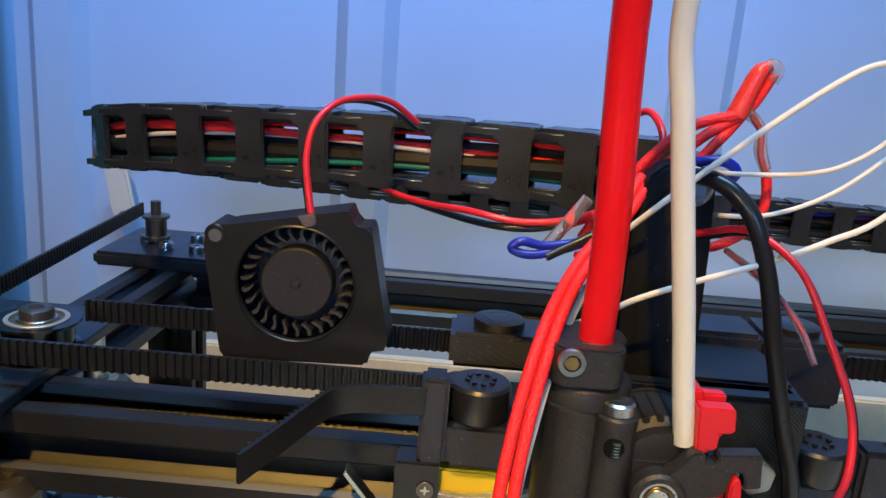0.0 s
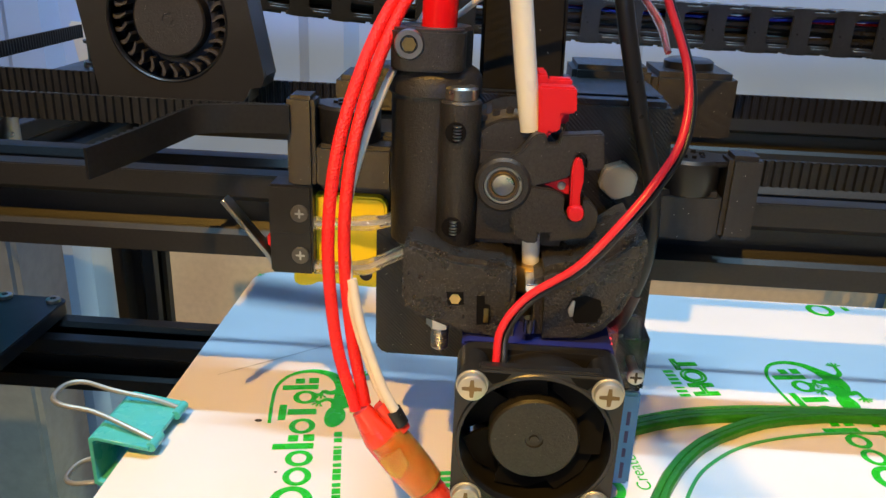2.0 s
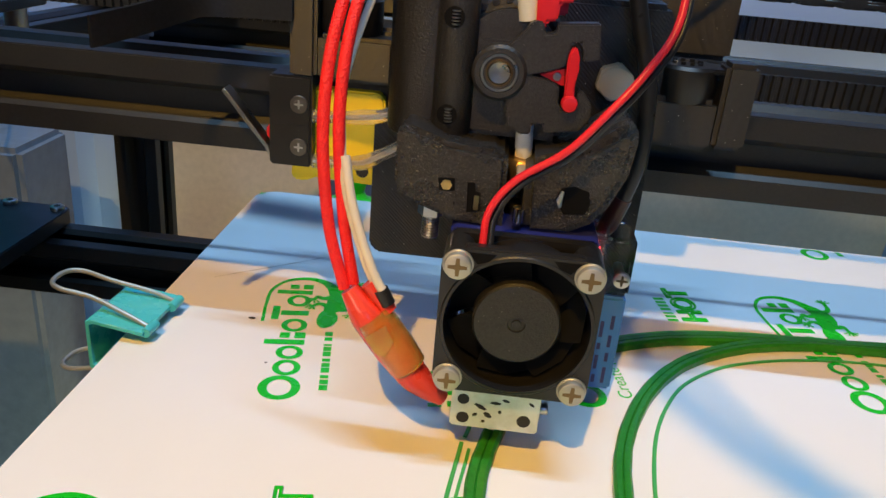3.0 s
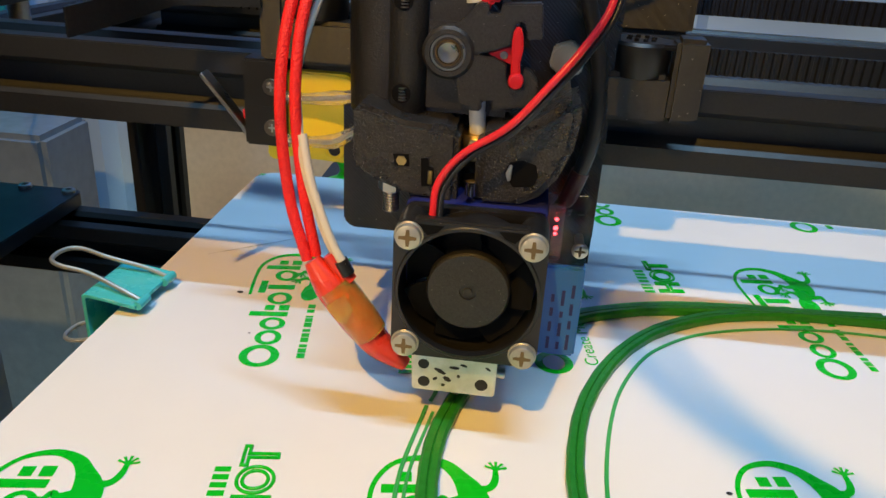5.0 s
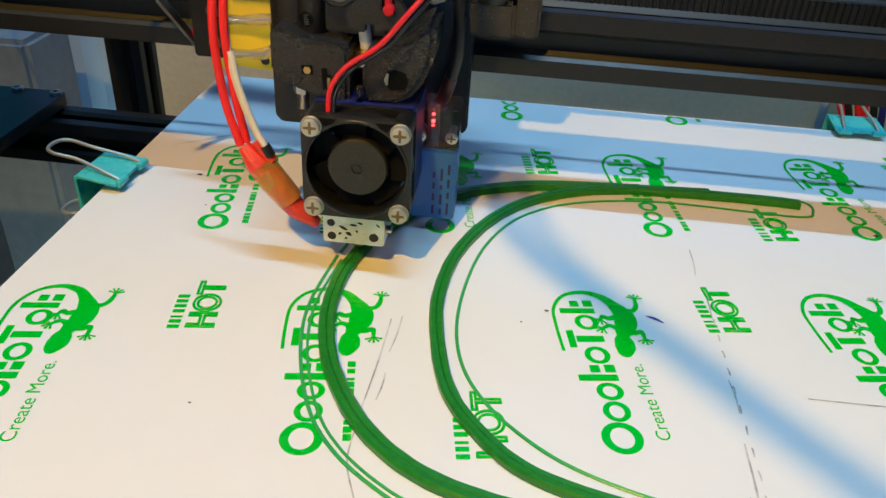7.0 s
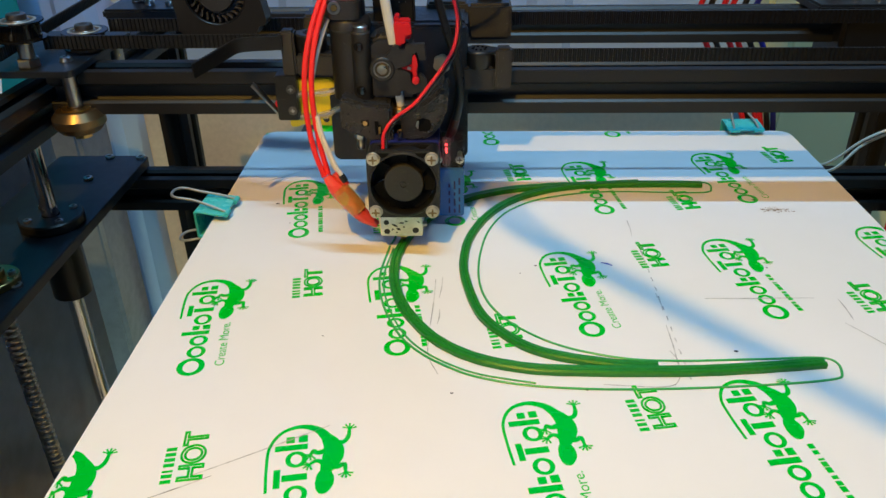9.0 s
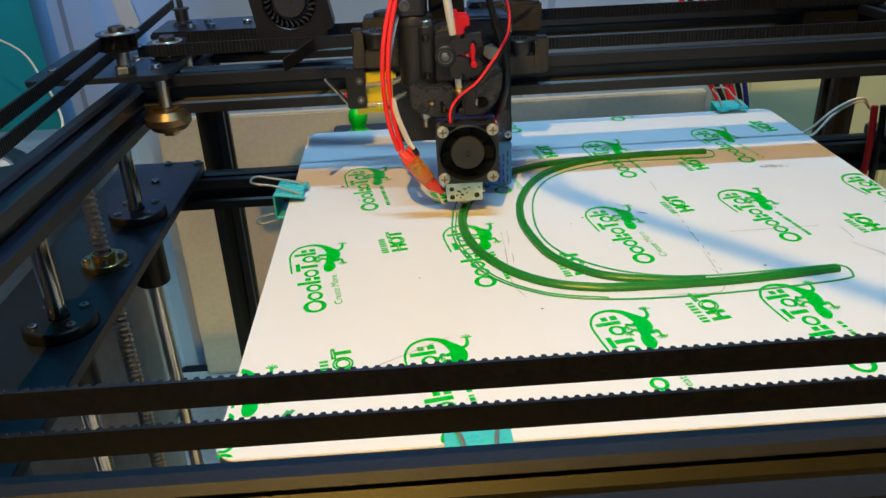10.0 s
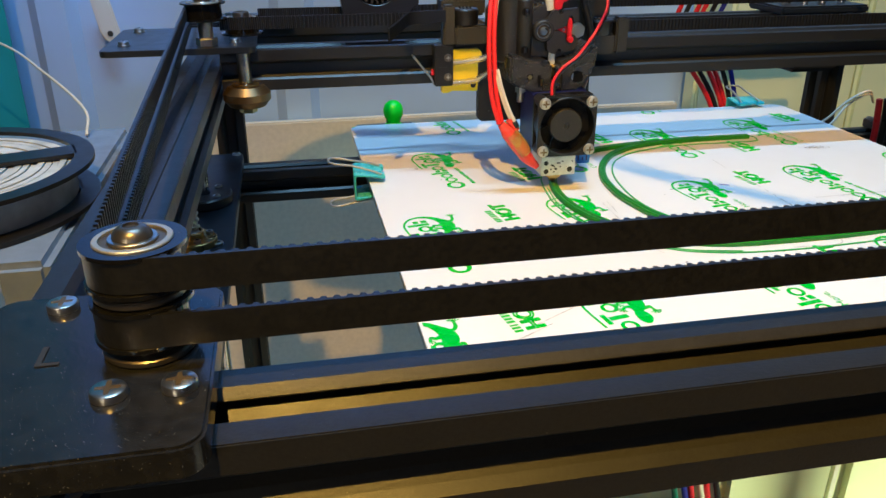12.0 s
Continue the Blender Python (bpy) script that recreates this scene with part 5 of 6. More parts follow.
for k in range(7):
    bm = bmesh.new()
    a0 = 2 * math.pi * k / 7
    rows = []
    for i in range(7):
        r = 8.2 + 5.2 * i / 6
        a1 = a0 + 0.18 * i / 6
        wd = 0.47
        rows.append([bm.verts.new((FX + r * math.cos(a1 + s * wd), FY + 5.6 + s * 1.6 + e, FZ + r * math.sin(a1 + s * wd))) for s, e in ((-1, 0), (0, -0.4), (1, 0), (1, 0.7), (0, 0.4), (-1, 0.7))])
    for p, q in zip(rows, rows[1:]):
        for j in range(6):
            bm.faces.new((p[j], p[(j + 1) % 6], q[(j + 1) % 6], q[j]))
    bm.faces.new(rows[0])
    bm.faces.new(rows[-1][::-1])
    part("fan_blade", bm, M_DEEP, fan)
for sx in (-12, 12):
    for sz in (-12, 12):
        bm = bmesh.new()
        ring(bm, (FX + sx, FY - 0.05, FZ + sz), (0, -1, 0), 1.3, 2.9, 0.5, 24, 0.1)
        screw(bm, (FX + sx, FY - 0.5, FZ + sz), (0, -1, 0), 2.6, 1.4)
        part("screw", bm, [M_BOLT, M_CROSS], fan, "zinc cross-head screw")
# Dark triangles laid on the frame paint the shaded notches.
bm = bmesh.new()
prism(bm, [(FX - 10.4, FZ + 14.4), (FX - 5.2, FZ + 14.4), (FX - 6.4, FZ + 13.0), (FX - 8.4, FZ + 12.2)], "y", FY - 0.12, FY + 0.02)
part("fan_notch_shade", bm, M_DEEP, fan)
bm = bmesh.new()
prism(bm, [(FX + 5.2, FZ + 14.4), (FX + 10.4, FZ + 14.4), (FX + 8.4, FZ + 12.2), (FX + 6.4, FZ + 13.0)], "y", FY - 0.12, FY + 0.02)
part("fan_notch_shade", bm, M_DEEP, fan)
bm = bmesh.new()
prism(bm, [(FX - 11.4, FZ + 14.5), (FX + 11.4, FZ + 14.5), (FX + 10.6, FZ + 15.5), (FX - 10.6, FZ + 15.5)], "y", FY + 0.2, FY + 2.2, 0.2)
part("fan_rib", bm, M_BLACK, fan)
# heater block and nozzle
bm = bmesh.new()
box(bm, -13.6, 4.4, -6.5, 10, 7.6, 17.6, 0.4)
block = part("heater_block", bm, M_BLOCK, head, "scorched bare metal heater block")
# Dark discs on the front face paint the shaded bores.
for x, z, r in ((-11.0, 10.0, 1.3), (-11.2, 14.4, 1.2), (1.4, 10.6, 1.4)):
    bm = bmesh.new()
    lathe(bm, (x, -6.5, z), (0, -1, 0), [(r, 0), (r, 0.08), (0, 0.1)], 16)
    part("bore", bm, M_CHAR_SHADE, block)
bm = bmesh.new()
for x, z, a, b in ((-7.6, 13.0, 1.6, 0.5), (-6.0, 11.2, 1.1, 0.6), (-8.6, 11.0, 0.7, 0.4), (-4.6, 14.2, 1.3, 0.4), (-2.6, 15.0, 0.9, 0.35), (-6.8, 9.6, 0.5, 0.4), (2.6, 14.8, 0.8, 0.3), (-3.6, 12.2, 0.4, 0.5)):
    p = bmesh.new()
    bmesh.ops.create_icosphere(p, subdivisions=1, radius=1)
    p.transform(Matrix.Translation((x, -6.55, z)) @ Euler((0, random.uniform(-0.8, 0.8), 0)).to_matrix().to_4x4() @ Matrix.Diagonal((a, 0.18, b, 1)))
    merged(bm, p)
part("residue", bm, M_CHAR_SHADE, block)
bm = bmesh.new()
lathe(bm, (-4.6, 2, 7.5), (0, 0, -1), [(4.0, 0), (4.0, 2.8), (3.0, 3.0), (0.8, 5.6), (0.4, 5.6)], 24)
part("nozzle", bm, M_BRASS, block, "brass nozzle")
bm = bmesh.new()
rod(bm, (4.4, -3.0, 12), (6.2, -3.0, 12), 1.2, 16)
part("heater_cartridge", bm, M_STEEL, block)
# bed sensor
bm = bmesh.new()
box(bm, 8.6, 22.4, 18.5, 30.6, 4.6, 28.6, 0.6)
sensor = part("bed_sensor", bm, M_BLUE, head, "blue box sensor with a clear cap")
bm = bmesh.new()
for i, (x, ls) in enumerate(((20.4, (4.2, 2.2, 3.0, 3.4)), (18.2, (2.0, 3.6, 1.6, 4.0)), (15.8, (3.2, 2.6, 2.2, 2.0)))):
    z = 6.5
    for l in ls:
        box(bm, x - 0.55, x + 0.25, 18.36, 18.5, z, z + l)
        z += l + 1.6
part("small_print", bm, M_BLUEDARK, sensor)
bm = bmesh.new()
box(bm, 8.8, 22.6, 18.7, 30.4, 28.8, 42.5, 0.8)
cap = part("clear_cap", bm, M_CLEAR, sensor, "clear plastic cap")
for x in (10.8, 20.4):
    bm = bmesh.new()
    screw(bm, (x, 18.6, 33.2), (0, -1, 0), 1.9, 1.0)
    rod(bm, (x, 19, 33.2), (x, 28, 33.2), 1.1, 12)
    part("screw", bm, [M_STEEL, M_RECESS], cap)
bm = bmesh.new()
for z, r in ((36.0, 0.4), (37.4, 0.55), (39.6, 0.45)):
    lathe(bm, (14.4, 20.6, z), (0, 0, 1), [(0, -r), (r * 0.8, -r * 0.6), (r, 0), (r * 0.8, r * 0.6), (0, r)], 12)
part("indicator", bm, M_LED, cap, "glowing red indicator")
bm = bmesh.new()
rod(bm, (14.4, 22.6, 29.2), (14.4, 22.6, 41.4), 1.9, 20, 0.2)
part("light_pipe", bm, M_SHRINK, cap, "clear light pipe tinted by the red indicator")
bm = bmesh.new()
hexagon = [(12.8 + 4.1 * math.cos(radians(80 + 60 * k)), 74.6 + 4.1 * math.sin(radians(80 + 60 * k))) for k in range(6)]
prism(bm, hexagon, "y", 24.2, 27.6, 0.35)
lathe(bm, (12.8, 24.3, 74.6), (0, -1, 0), [(3.4, 0), (3.3, 0.25), (0, 0.3)], 32)
part("hex_bolt", bm, M_BOLT, head, "zinc hexagon bolt")

# ---- tubes and wires of the head ----
def cable(name, pts, r, mat, label, category="cable", group="", n=12, steps=8, radii=None):
    bm = bmesh.new()
    sweep(bm, pts, r, n, steps, radii=radii)
    return solo(name, bm, mat, pts[0], label, category, group)


cable("drive_tube", [(-24.6, 17, 103.5), (-24.4, 17, 125), (-26, 16, 165), (-27, 0, 205), (-25, -60, 252), (-19, -184, 300), (12, -262, 340), (54, -330, 360), (110, -400, 360), (250, -520, 280)], 3.3, M_REDTUBE, "bright red drive cable tube rising from the head", "tube", n=24)
cable("filament_tube", [(-6.6, 13, 86.8), (-8.4, 13, 98), (-10.4, 13, 112), (-15.6, 12.6, 145), (-18.6, 10, 165), (-19, -6, 207), (-17, -66, 256), (-11, -188, 305), (18, -268, 345), (60, -338, 366), (116, -408, 366), (256, -528, 286)], 2.05, M_WHITETUBE, "milky white filament tube rising from the head", "tube", n=20)
cable("sensor_cable", [(16, 26, 42), (18.6, 24.6, 50), (20.4, 24, 60), (19.6, 24, 74), (15.4, 24, 88), (11, 24, 104), (7.6, 25, 118), (3, 27, 129), (-4, 32, 134), (-12, 40, 131)], 1.75, M_BLACKWIRE, "thick black sensor cable arching over the carriage", n=16)
bm = bmesh.new()
sweep(bm, [(15.6, 25.6, 40), (17.2, 25.2, 45), (18.6, 24.7, 50)], 2.1, 12, 6)
solo("sleeve", bm, M_DARKRED, (15.6, 25.6, 40), "dark red shrink sleeve on the sensor cable", "sleeve")
W = [(-15, 41, 132), (-21, 33, 124), (-28.6, 27, 115), (-35.0, 15, 105), (-40, 2, 88), (-41.6, -4, 70), (-40.2, -5, 50), (-36.4, -6, 36)]
for dx, dy, dz in ((0, 0, 0), (2.7, 1.0, 0.8)):
    cable("heater_wire", [(x + dx * (1 if z > 40 else 0.6), y + dy, z + dz) for x, y, z in W], 1.15, M_BRAID, "red braided heater wire bending down to the hot end", group="heater wires")
cable("thermistor_wire", [(-24, 32, 112), (-29, 24, 104), (-34.5, 10, 92), (-38.4, -1, 76), (-38.2, -3.4, 64), (-36.6, -5, 54), (-32.6, -6, 42), (-29.2, -6.6, 36)], 0.75, M_WHITEWIRE, "white thermistor wire beside the heater wires")
cable("thermistor_wire", [(-37.4, -4.2, 62), (-35.4, -5.8, 53), (-31.4, -7, 42), (-28.4, -7.4, 36.4)], 0.95, M_WHITEWIRE, "white sleeve on the thermistor wire")
cable("heat_shrink", [(-29.2, -7, 37.2), (-27.6, -7, 34.2)], 1.5, M_BLACKWIRE, "black shrink end on the white wire", "sleeve")
cable("heat_shrink", [(-35.4, -6, 36), (-31.5, -6.6, 31), (-26, -6.6, 24), (-21, -6, 17.5), (-15.6, -4.6, 12.6)], 3.7, M_REDSHRINK, "red shrink sleeve joining the heater wires", "sleeve", radii=(0.5, 0.95, 1.0, 0.85, 0.45))
cable("heat_shrink", [(-31.6, -6.2, 38), (-29.4, -6.4, 35.2), (-27.4, -6.4, 32.4)], 1.7, M_REDSHRINK, "red shrink sleeve on the second wire", "sleeve")
bm = bmesh.new()
sweep(bm, [(-30.6, -6.8, 31.2), (-28.2, -6.9, 28.2), (-25.2, -6.9, 24.2), (-22.8, -6.6, 20.8)], 4.0, 16, 6, radii=(0.96, 1.0, 0.99, 0.93))
prism(bm, [(-31.2, 28.4), (-27.4, 31.6), (-25.6, 28.2), (-27.0, 24.6), (-29.0, 25.2)], "y", -11.0, -10.8, 0.05, 1)
solo("amber_tape", bm, M_KAPTON, (-29.5, -6.9, 30), "crinkled amber tape wrapped round the wire joint", "tape")
F = [(-14, 50, 118), (-4, 36, 122), (4, 28, 125), (11.6, 20, 120), (16.4, 14, 109), (19.6, 8, 98.5), (18.6, 2.5, 89), (14.2, -1, 81.6), (8.8, -4, 75), (2.2, -5, 67.2), (-6.0, -6, 61.4), (-10.2, -7, 55.4), (-10.8, -8, 48.8)]
cable("fan_wire", F, 0.72, M_RED, "red fan wire looping down to the cooling fan", group="fan wires")
cable("fan_wire", [(x + 1.2, y + 1.2, z - 1.0) for x, y, z in F[:-1]] + [(-9.4, -8, 48.8)], 0.62, M_BLACKWIRE, "black fan wire looping down to the cooling fan", group="fan wires")
cable("red_wire", [(1.5, 32, 120), (8.0, 32, 115.7), (13.4, 31, 111.2), (17.4, 28, 106), (18.6, 22, 101)], 0.5, M_RED, "red lead inside the clear sleeve")
cable("shrink_joint", [(1.5, 32, 120), (8.0, 32, 115.7), (13.4, 31, 111.2), (17.4, 28, 106), (18.6, 22, 101)], 0.8, M_SHRINK, "clear shrink sleeve over a red wire joint", "sleeve", radii=(0.8, 1.2, 0.8, 1.1, 0.8))
# heater wire splice standing up behind the tubes
for pts in ([(-24.5, 50, 116), (-19.5, 47.5, 126), (-14, 46, 134), (-7.3, 45, 141.3), (-2.4, 45, 144.1), (2.9, 44, 145.9), (5, 44.6, 149)],
            [(-27, 51, 119), (-20, 45, 124), (-13, 45, 131), (-6.7, 44, 137.4), (-1.8, 44, 141.8), (3.9, 45, 145.4), (5.6, 45, 149.4)],
            [(-26, 43.4, 113.2), (-24, 42, 115), (-16.3, 43, 124.2), (-6.0, 43, 133), (-0.5, 43.4, 139.5), (4.3, 45.6, 144.9), (6.2, 45.4, 149)]):
    cable("heater_lead", pts, 1.15, M_BRAID, "red braided heater lead", group="heater leads")
cable("heat_shrink", [(3.4, 45, 145.6), (5.2, 45, 151), (6.8, 45, 154.8), (8.8, 45, 156.3)], 1.9, M_REDSHRINK, "red shrink sleeve over spliced leads", "sleeve", radii=(1.15, 1.05, 0.95, 0.5))
cable("heat_shrink", [(7.4, 45, 155.2), (9.2, 45, 156.4), (10.4, 45, 155.2), (9.6, 45, 153)], 1.3, M_SHRINK, "clear shrink tip over spliced leads", "sleeve")
cable("heater_lead", [(9.8, 45, 154.6), (8.2, 45.4, 150.7), (6.4, 46, 147)], 1.0, M_BRAID, "red braided lead folded back", group="heater leads")
cable("heat_shrink", [(5.6, 45, 146.8), (9.0, 45, 143.4), (9.6, 45, 139), (11.4, 45, 135)], 1.3, M_SHRINK, "clear shrink sleeve over red lead", "sleeve", radii=(1.0, 0.75, 1.1, 0.9))
cable("red_wire", [(6.4, 45, 146.4), (9.1, 45, 142.6), (9.8, 45, 138), (11.8, 45, 134)], 0.65, M_RED, "red lead inside the clear sleeve")
cable("heater_lead", [(11.6, 45, 134.6), (12.5, 45, 129), (11.2, 45, 123.4), (6.4, 45, 119.2), (0.7, 46, 116.8), (-10, 48, 117)], 1.1, M_BRAID, "red braided heater lead curling down", group="heater leads")
cable("signal_wire", [(-28, 30, 102), (-22, 28, 105.5), (-16, 26, 110), (-5, 25, 115), (8, 25, 120), (18, 25, 124.8), (28, 25, 131), (46, 28, 150)], 0.62, M_WHITEWIRE, "thin white signal wire", group="signal wires")
cable("signal_wire", [(-24.5, 33, 117), (-20, 32, 121), (-6, 30, 135), (8, 30, 147.4), (20, 30, 156.4), (27, 30, 158.6)], 0.62, M_WHITEWIRE, "thin white signal wire", group="signal wires")
cable("heat_shrink", [(25, 30, 158.2), (29, 30, 159), (31, 30, 156), (30.8, 30, 151)], 1.3, M_SHRINK, "clear shrink tip on white wires", "sleeve")
cable("signal_wire", [(30.6, 30, 152), (28, 30, 144.4), (18, 31, 137.4), (4, 36, 134.8), (-6, 40, 135)], 0.5, M_WHITEWIRE, "thin white signal wire", group="signal wires")
cable("signal_wire", [(-8, 42, 126), (2, 40, 125.4), (12, 40, 126.4), (22.6, 40, 131), (32, 40, 138.6), (46, 42, 152)], 0.5, M_WHITEWIRE, "thin white signal wire", group="signal wires")
cable("blue_wire", [(-18, 42, 122), (-8.4, 40, 128.2), (1.2, 39, 132.4), (3.0, 38, 135), (0, 38, 136.8), (-6, 40, 135.6), (-12, 43, 131)], 1.1, M_BLUEWIRE, "blue wire curled into a loop")
cable("blue_wire", [(-20, 44, 119), (-28, 42, 115.4), (-36, 40, 113.6), (-40.4, 40, 114.6), (-38.4, 40, 116.4), (-33, 41, 115.6), (-24, 43, 117)], 1.0, M_BLUEWIRE, "blue wire curled into a loop")
cable("black_wire", [(-33, 40, 113.4), (-26, 42, 117), (-14, 44, 124), (-6, 45, 128)], 1.0, M_BLACKWIRE, "black wire in the bundle")
cable("green_wire", [(-15, 46, 126), (-11.5, 44, 119), (-12, 42, 110), (-15.6, 43, 103)], 0.9, M_GREENWIRE, "green wire curving down by the mast")
cable("heat_shrink", [(-33, 43, 115), (-28.6, 43, 121), (-25, 44, 126)], 1.4, M_SHRINK, "clear shrink sleeve on dark wires", "sleeve")
cable("red_wire", [(-84, 98, 121), (-74, 92, 116), (-62, 78, 115.6), (-50, 60, 118), (-39, 56, 117.2), (-28, 54, 118.8), (-18, 50, 124), (-13, 48, 131), (-9.6, 50, 139), (-11.6, 58, 144.4), (-16, 66, 141)], 0.85, M_RED, "red wire sagging below the cable chain")
cable("black_wire", [(-80, 98, 120), (-70, 90, 115), (-58, 74, 114.6), (-44, 58, 115.4), (-33, 56, 116.2), (-22, 52, 121), (-14, 50, 128)], 0.9, M_BLACKWIRE, "thin black wire sagging below the cable chain")

# ---- loose blower fan hanging by its wire ----
blower = thing("blower_fan", (-88, 52, 81), "black radial blower fan hanging from a red wire", "blower fan")
BX, BZ = -88.0, 100.2
bm = bmesh.new()
outline = [(-109, 107), (-108.6, 111.8), (-106.8, 113.2), (-104.4, 112.6), (-103.8, 113.0), (-76.6, 118.4), (-75.6, 116.0), (-74.2, 114.6), (-71.6, 114.8), (-71.0, 113.4), (-66.2, 88.6), (-67, 86.0), (-70.4, 85.6), (-70.8, 82.2), (-105.0, 81.0)]
n = 75
inlet = [(BX + 13.4 * math.cos(2 * math.pi * k / n), BZ + 13.4 * math.sin(2 * math.pi * k / n)) for k in range(n)]
FX, FZ = BX, BZ
fan_face(bm, outline, inlet, 46.8, 48.4)
prism(bm, outline, "y", 55.6, 57.2, 0.2)
skin = bmesh.new()
ins = [(BX + (x - BX) * 0.955, BZ + (z - BZ) * 0.955) for x, z in outline]
for k in range(len(outline)):
    j = (k + 1) % len(outline)
    q = [outline[k], outline[j], ins[j], ins[k]]
    lo, hi = [skin.verts.new((x, 48.3, z)) for x, z in q], [skin.verts.new((x, 55.7, z)) for x, z in q]
    skin.faces.new(lo)
    skin.faces.new(hi[::-1])
    for i in range(4):
        skin.faces.new((lo[i], hi[i], hi[(i + 1) % 4], lo[(i + 1) % 4]))
merged(bm, skin)
part("housing", bm, M_BLACK, blower)
bm = bmesh.new()
ring(bm, (-106.3, 46.6, 110.4), (0, 1, 0), 1.5, 2.6, 2.2, 24, 0.3)
part("mounting_eye", bm, M_BLACK, blower)
bm = bmesh.new()
lathe_loop(bm, (BX, 46.5, BZ), (0, 1, 0), [(13.3, 0.3), (13.6, 0), (14.0, 0.3), (13.4, 1.2)], 64)
part("inlet_lip", bm, M_BLACK, blower)
bm = bmesh.new()
lathe(bm, (BX, 55.4, BZ), (0, -1, 0), [(13, 0), (13, 0.6), (10.4, 0.8), (10.2, 3.0), (8.4, 3.2), (8.3, 7.0), (7.9, 7.4), (1.5, 7.4), (1.4, 7.1), (0.8, 7.1), (0.7, 7.4), (0, 7.4)], 48)
part("impeller_hub", bm, M_SLS, blower)
bm = bmesh.new()
ring(bm, (BX, 53.2, BZ), (0, -1, 0), 8.5, 13.2, 0.6, 48, 0.1)
part("impeller_disc", bm, M_DEEP, blower)
# A steel disc added in the eye stands for the glint there.
bm = bmesh.new()
lathe(bm, (-106.3, 46.55, 110.4), (0, -1, 0), [(1.5, 0), (1.5, 0.1), (0, 0.1)], 20)
part("eye_glint", bm, M_STEEL, blower, "steel disc standing for the glint in the mounting eye")
bm = bmesh.new()
rows = []
for i in range(6):
    r = 10.0 + 2.9 * i / 5
    a = 0.11 * math.sin(i / 5 * 2.2)
    rows.append([bm.verts.new((r * math.cos(a + s), y, r * math.sin(a + s))) for s, y in ((-0.032, -6.2), (0.032, -6.2), (0.03, 0), (-0.03, 0))])
for p, q in zip(rows, rows[1:]):
    for k in range(4):
        bm.faces.new((p[k], p[(k + 1) % 4], q[(k + 1) % 4], q[k]))
bm.faces.new(rows[0])
bm.faces.new(rows[-1][::-1])
BLADE = finish(bm, "impeller_blade", M_BLADE)
for k in range(27):
    piece("impeller_blade", BLADE, blower, Matrix.Translation((BX + 88, 54.4 - 52, BZ - 81)) @ pose(0, 0, 0, 0, 360 / 27 * k, 0))
bm = bmesh.new()
prism(bm, [(-88, 116.4), (-84, 117.2), (-83.6, 114.6), (-86, 113.6)], "y", 46.2, 47.2, 0.3)
part("glue_blob", bm, M_SHRINK, blower)
cable("blower_wire", [(-85.4, 50, 115.5), (-86.6, 51, 122), (-87.4, 52, 129), (-86.4, 55, 136), (-82.6, 60, 140.6), (-77, 66, 142), (-71, 72, 141), (-65, 78, 136)], 0.8, M_RED, "red wire from which the blower hangs", "cable")
cable("blower_wire", [(-86.4, 51, 116), (-87.8, 52, 124), (-88.2, 54, 131), (-86.6, 57.4, 137), (-81, 64, 141), (-72, 74, 139.4), (-65, 80, 134)], 0.55, M_BLACKWIRE, "black wire beside the blower's red wire", "cable")

# ---- cable chain ----
chain = thing("cable_chain", (-60, 90, 117), "black plastic cable chain full of coloured wires", "cable chain")
CH = smooth_line([(2, 74, 127), (-29, 89, 126.6), (-72, 97, 126.2), (-112, 104, 124.8), (-142, 112, 122.8), (-163, 127, 119.6), (-174, 148, 116), (-175, 172, 111.6), (-164, 196, 107), (-140, 215, 102), (-100, 230, 96.6), (-50, 239, 92.6), (10, 244, 90), (80, 246, 88.6), (150, 246, 88), (240, 246, 87.6), (330, 246, 87.4)], 24)
bm = bmesh.new()
for y in (-6.4, 6.4):
    prism(bm, [(-3.4, -9.3), (3.4, -9.3), (5.4, -7.4), (5.4, -5.6), (3.6, -5.0), (3.6, 5.0), (5.4, 5.6), (5.4, 7.4), (3.4, 9.3), (-3.4, 9.3), (-4.6, 8.2), (-3.6, 5.6), (-3.6, -5.6), (-4.6, -8.2)], "y", y - 0.9, y + 0.9, 0.4, 2)
for z in (-8.3, 8.3):
    box(bm, -4.6, 9.6, -5.5, 5.5, z - 0.9, z + 0.9, 0.2, 1)
    s = 1 if z > 0 else -1
    box(bm, 3.8, 13.6, -7.2, -5.7, z - 1.0 * s - 1.0, z - 1.0 * s + 0.9, 0.25, 1)
    box(bm, 3.8, 13.6, 5.7, 7.2, z - 1.0 * s - 1.0, z - 1.0 * s + 0.9, 0.25, 1)
    box(bm, -11.6, -3.6, -5.6, 5.6, z - 2.1 * s - 0.7, z - 2.1 * s + 0.7, 0.2, 1)
bm.transform(Matrix.Diagonal((1.18, 1.0, 1.08, 1)))
LINK = finish(bm, "link", M_CHAIN)
run, want = 0.0, 6.0
for a, b in zip(CH, CH[1:]):
    seg = (b - a).length
    while run + seg >= want:
        c = a + (b - a) * ((want - run) / seg)
        ang = math.degrees(math.atan2(b.y - a.y, b.x - a.x))
        pitch = math.degrees(math.atan2(b.z - a.z, math.hypot(b.x - a.x, b.y - a.y)))
        piece("link", LINK, chain, Matrix.Translation(c - Vector((-60, 90, 117))) @ pose(0, 0, 0, 0, 0, ang) @ pose(0, 0, 0, 0, -pitch, 0))
        want += 18.8
    run += seg
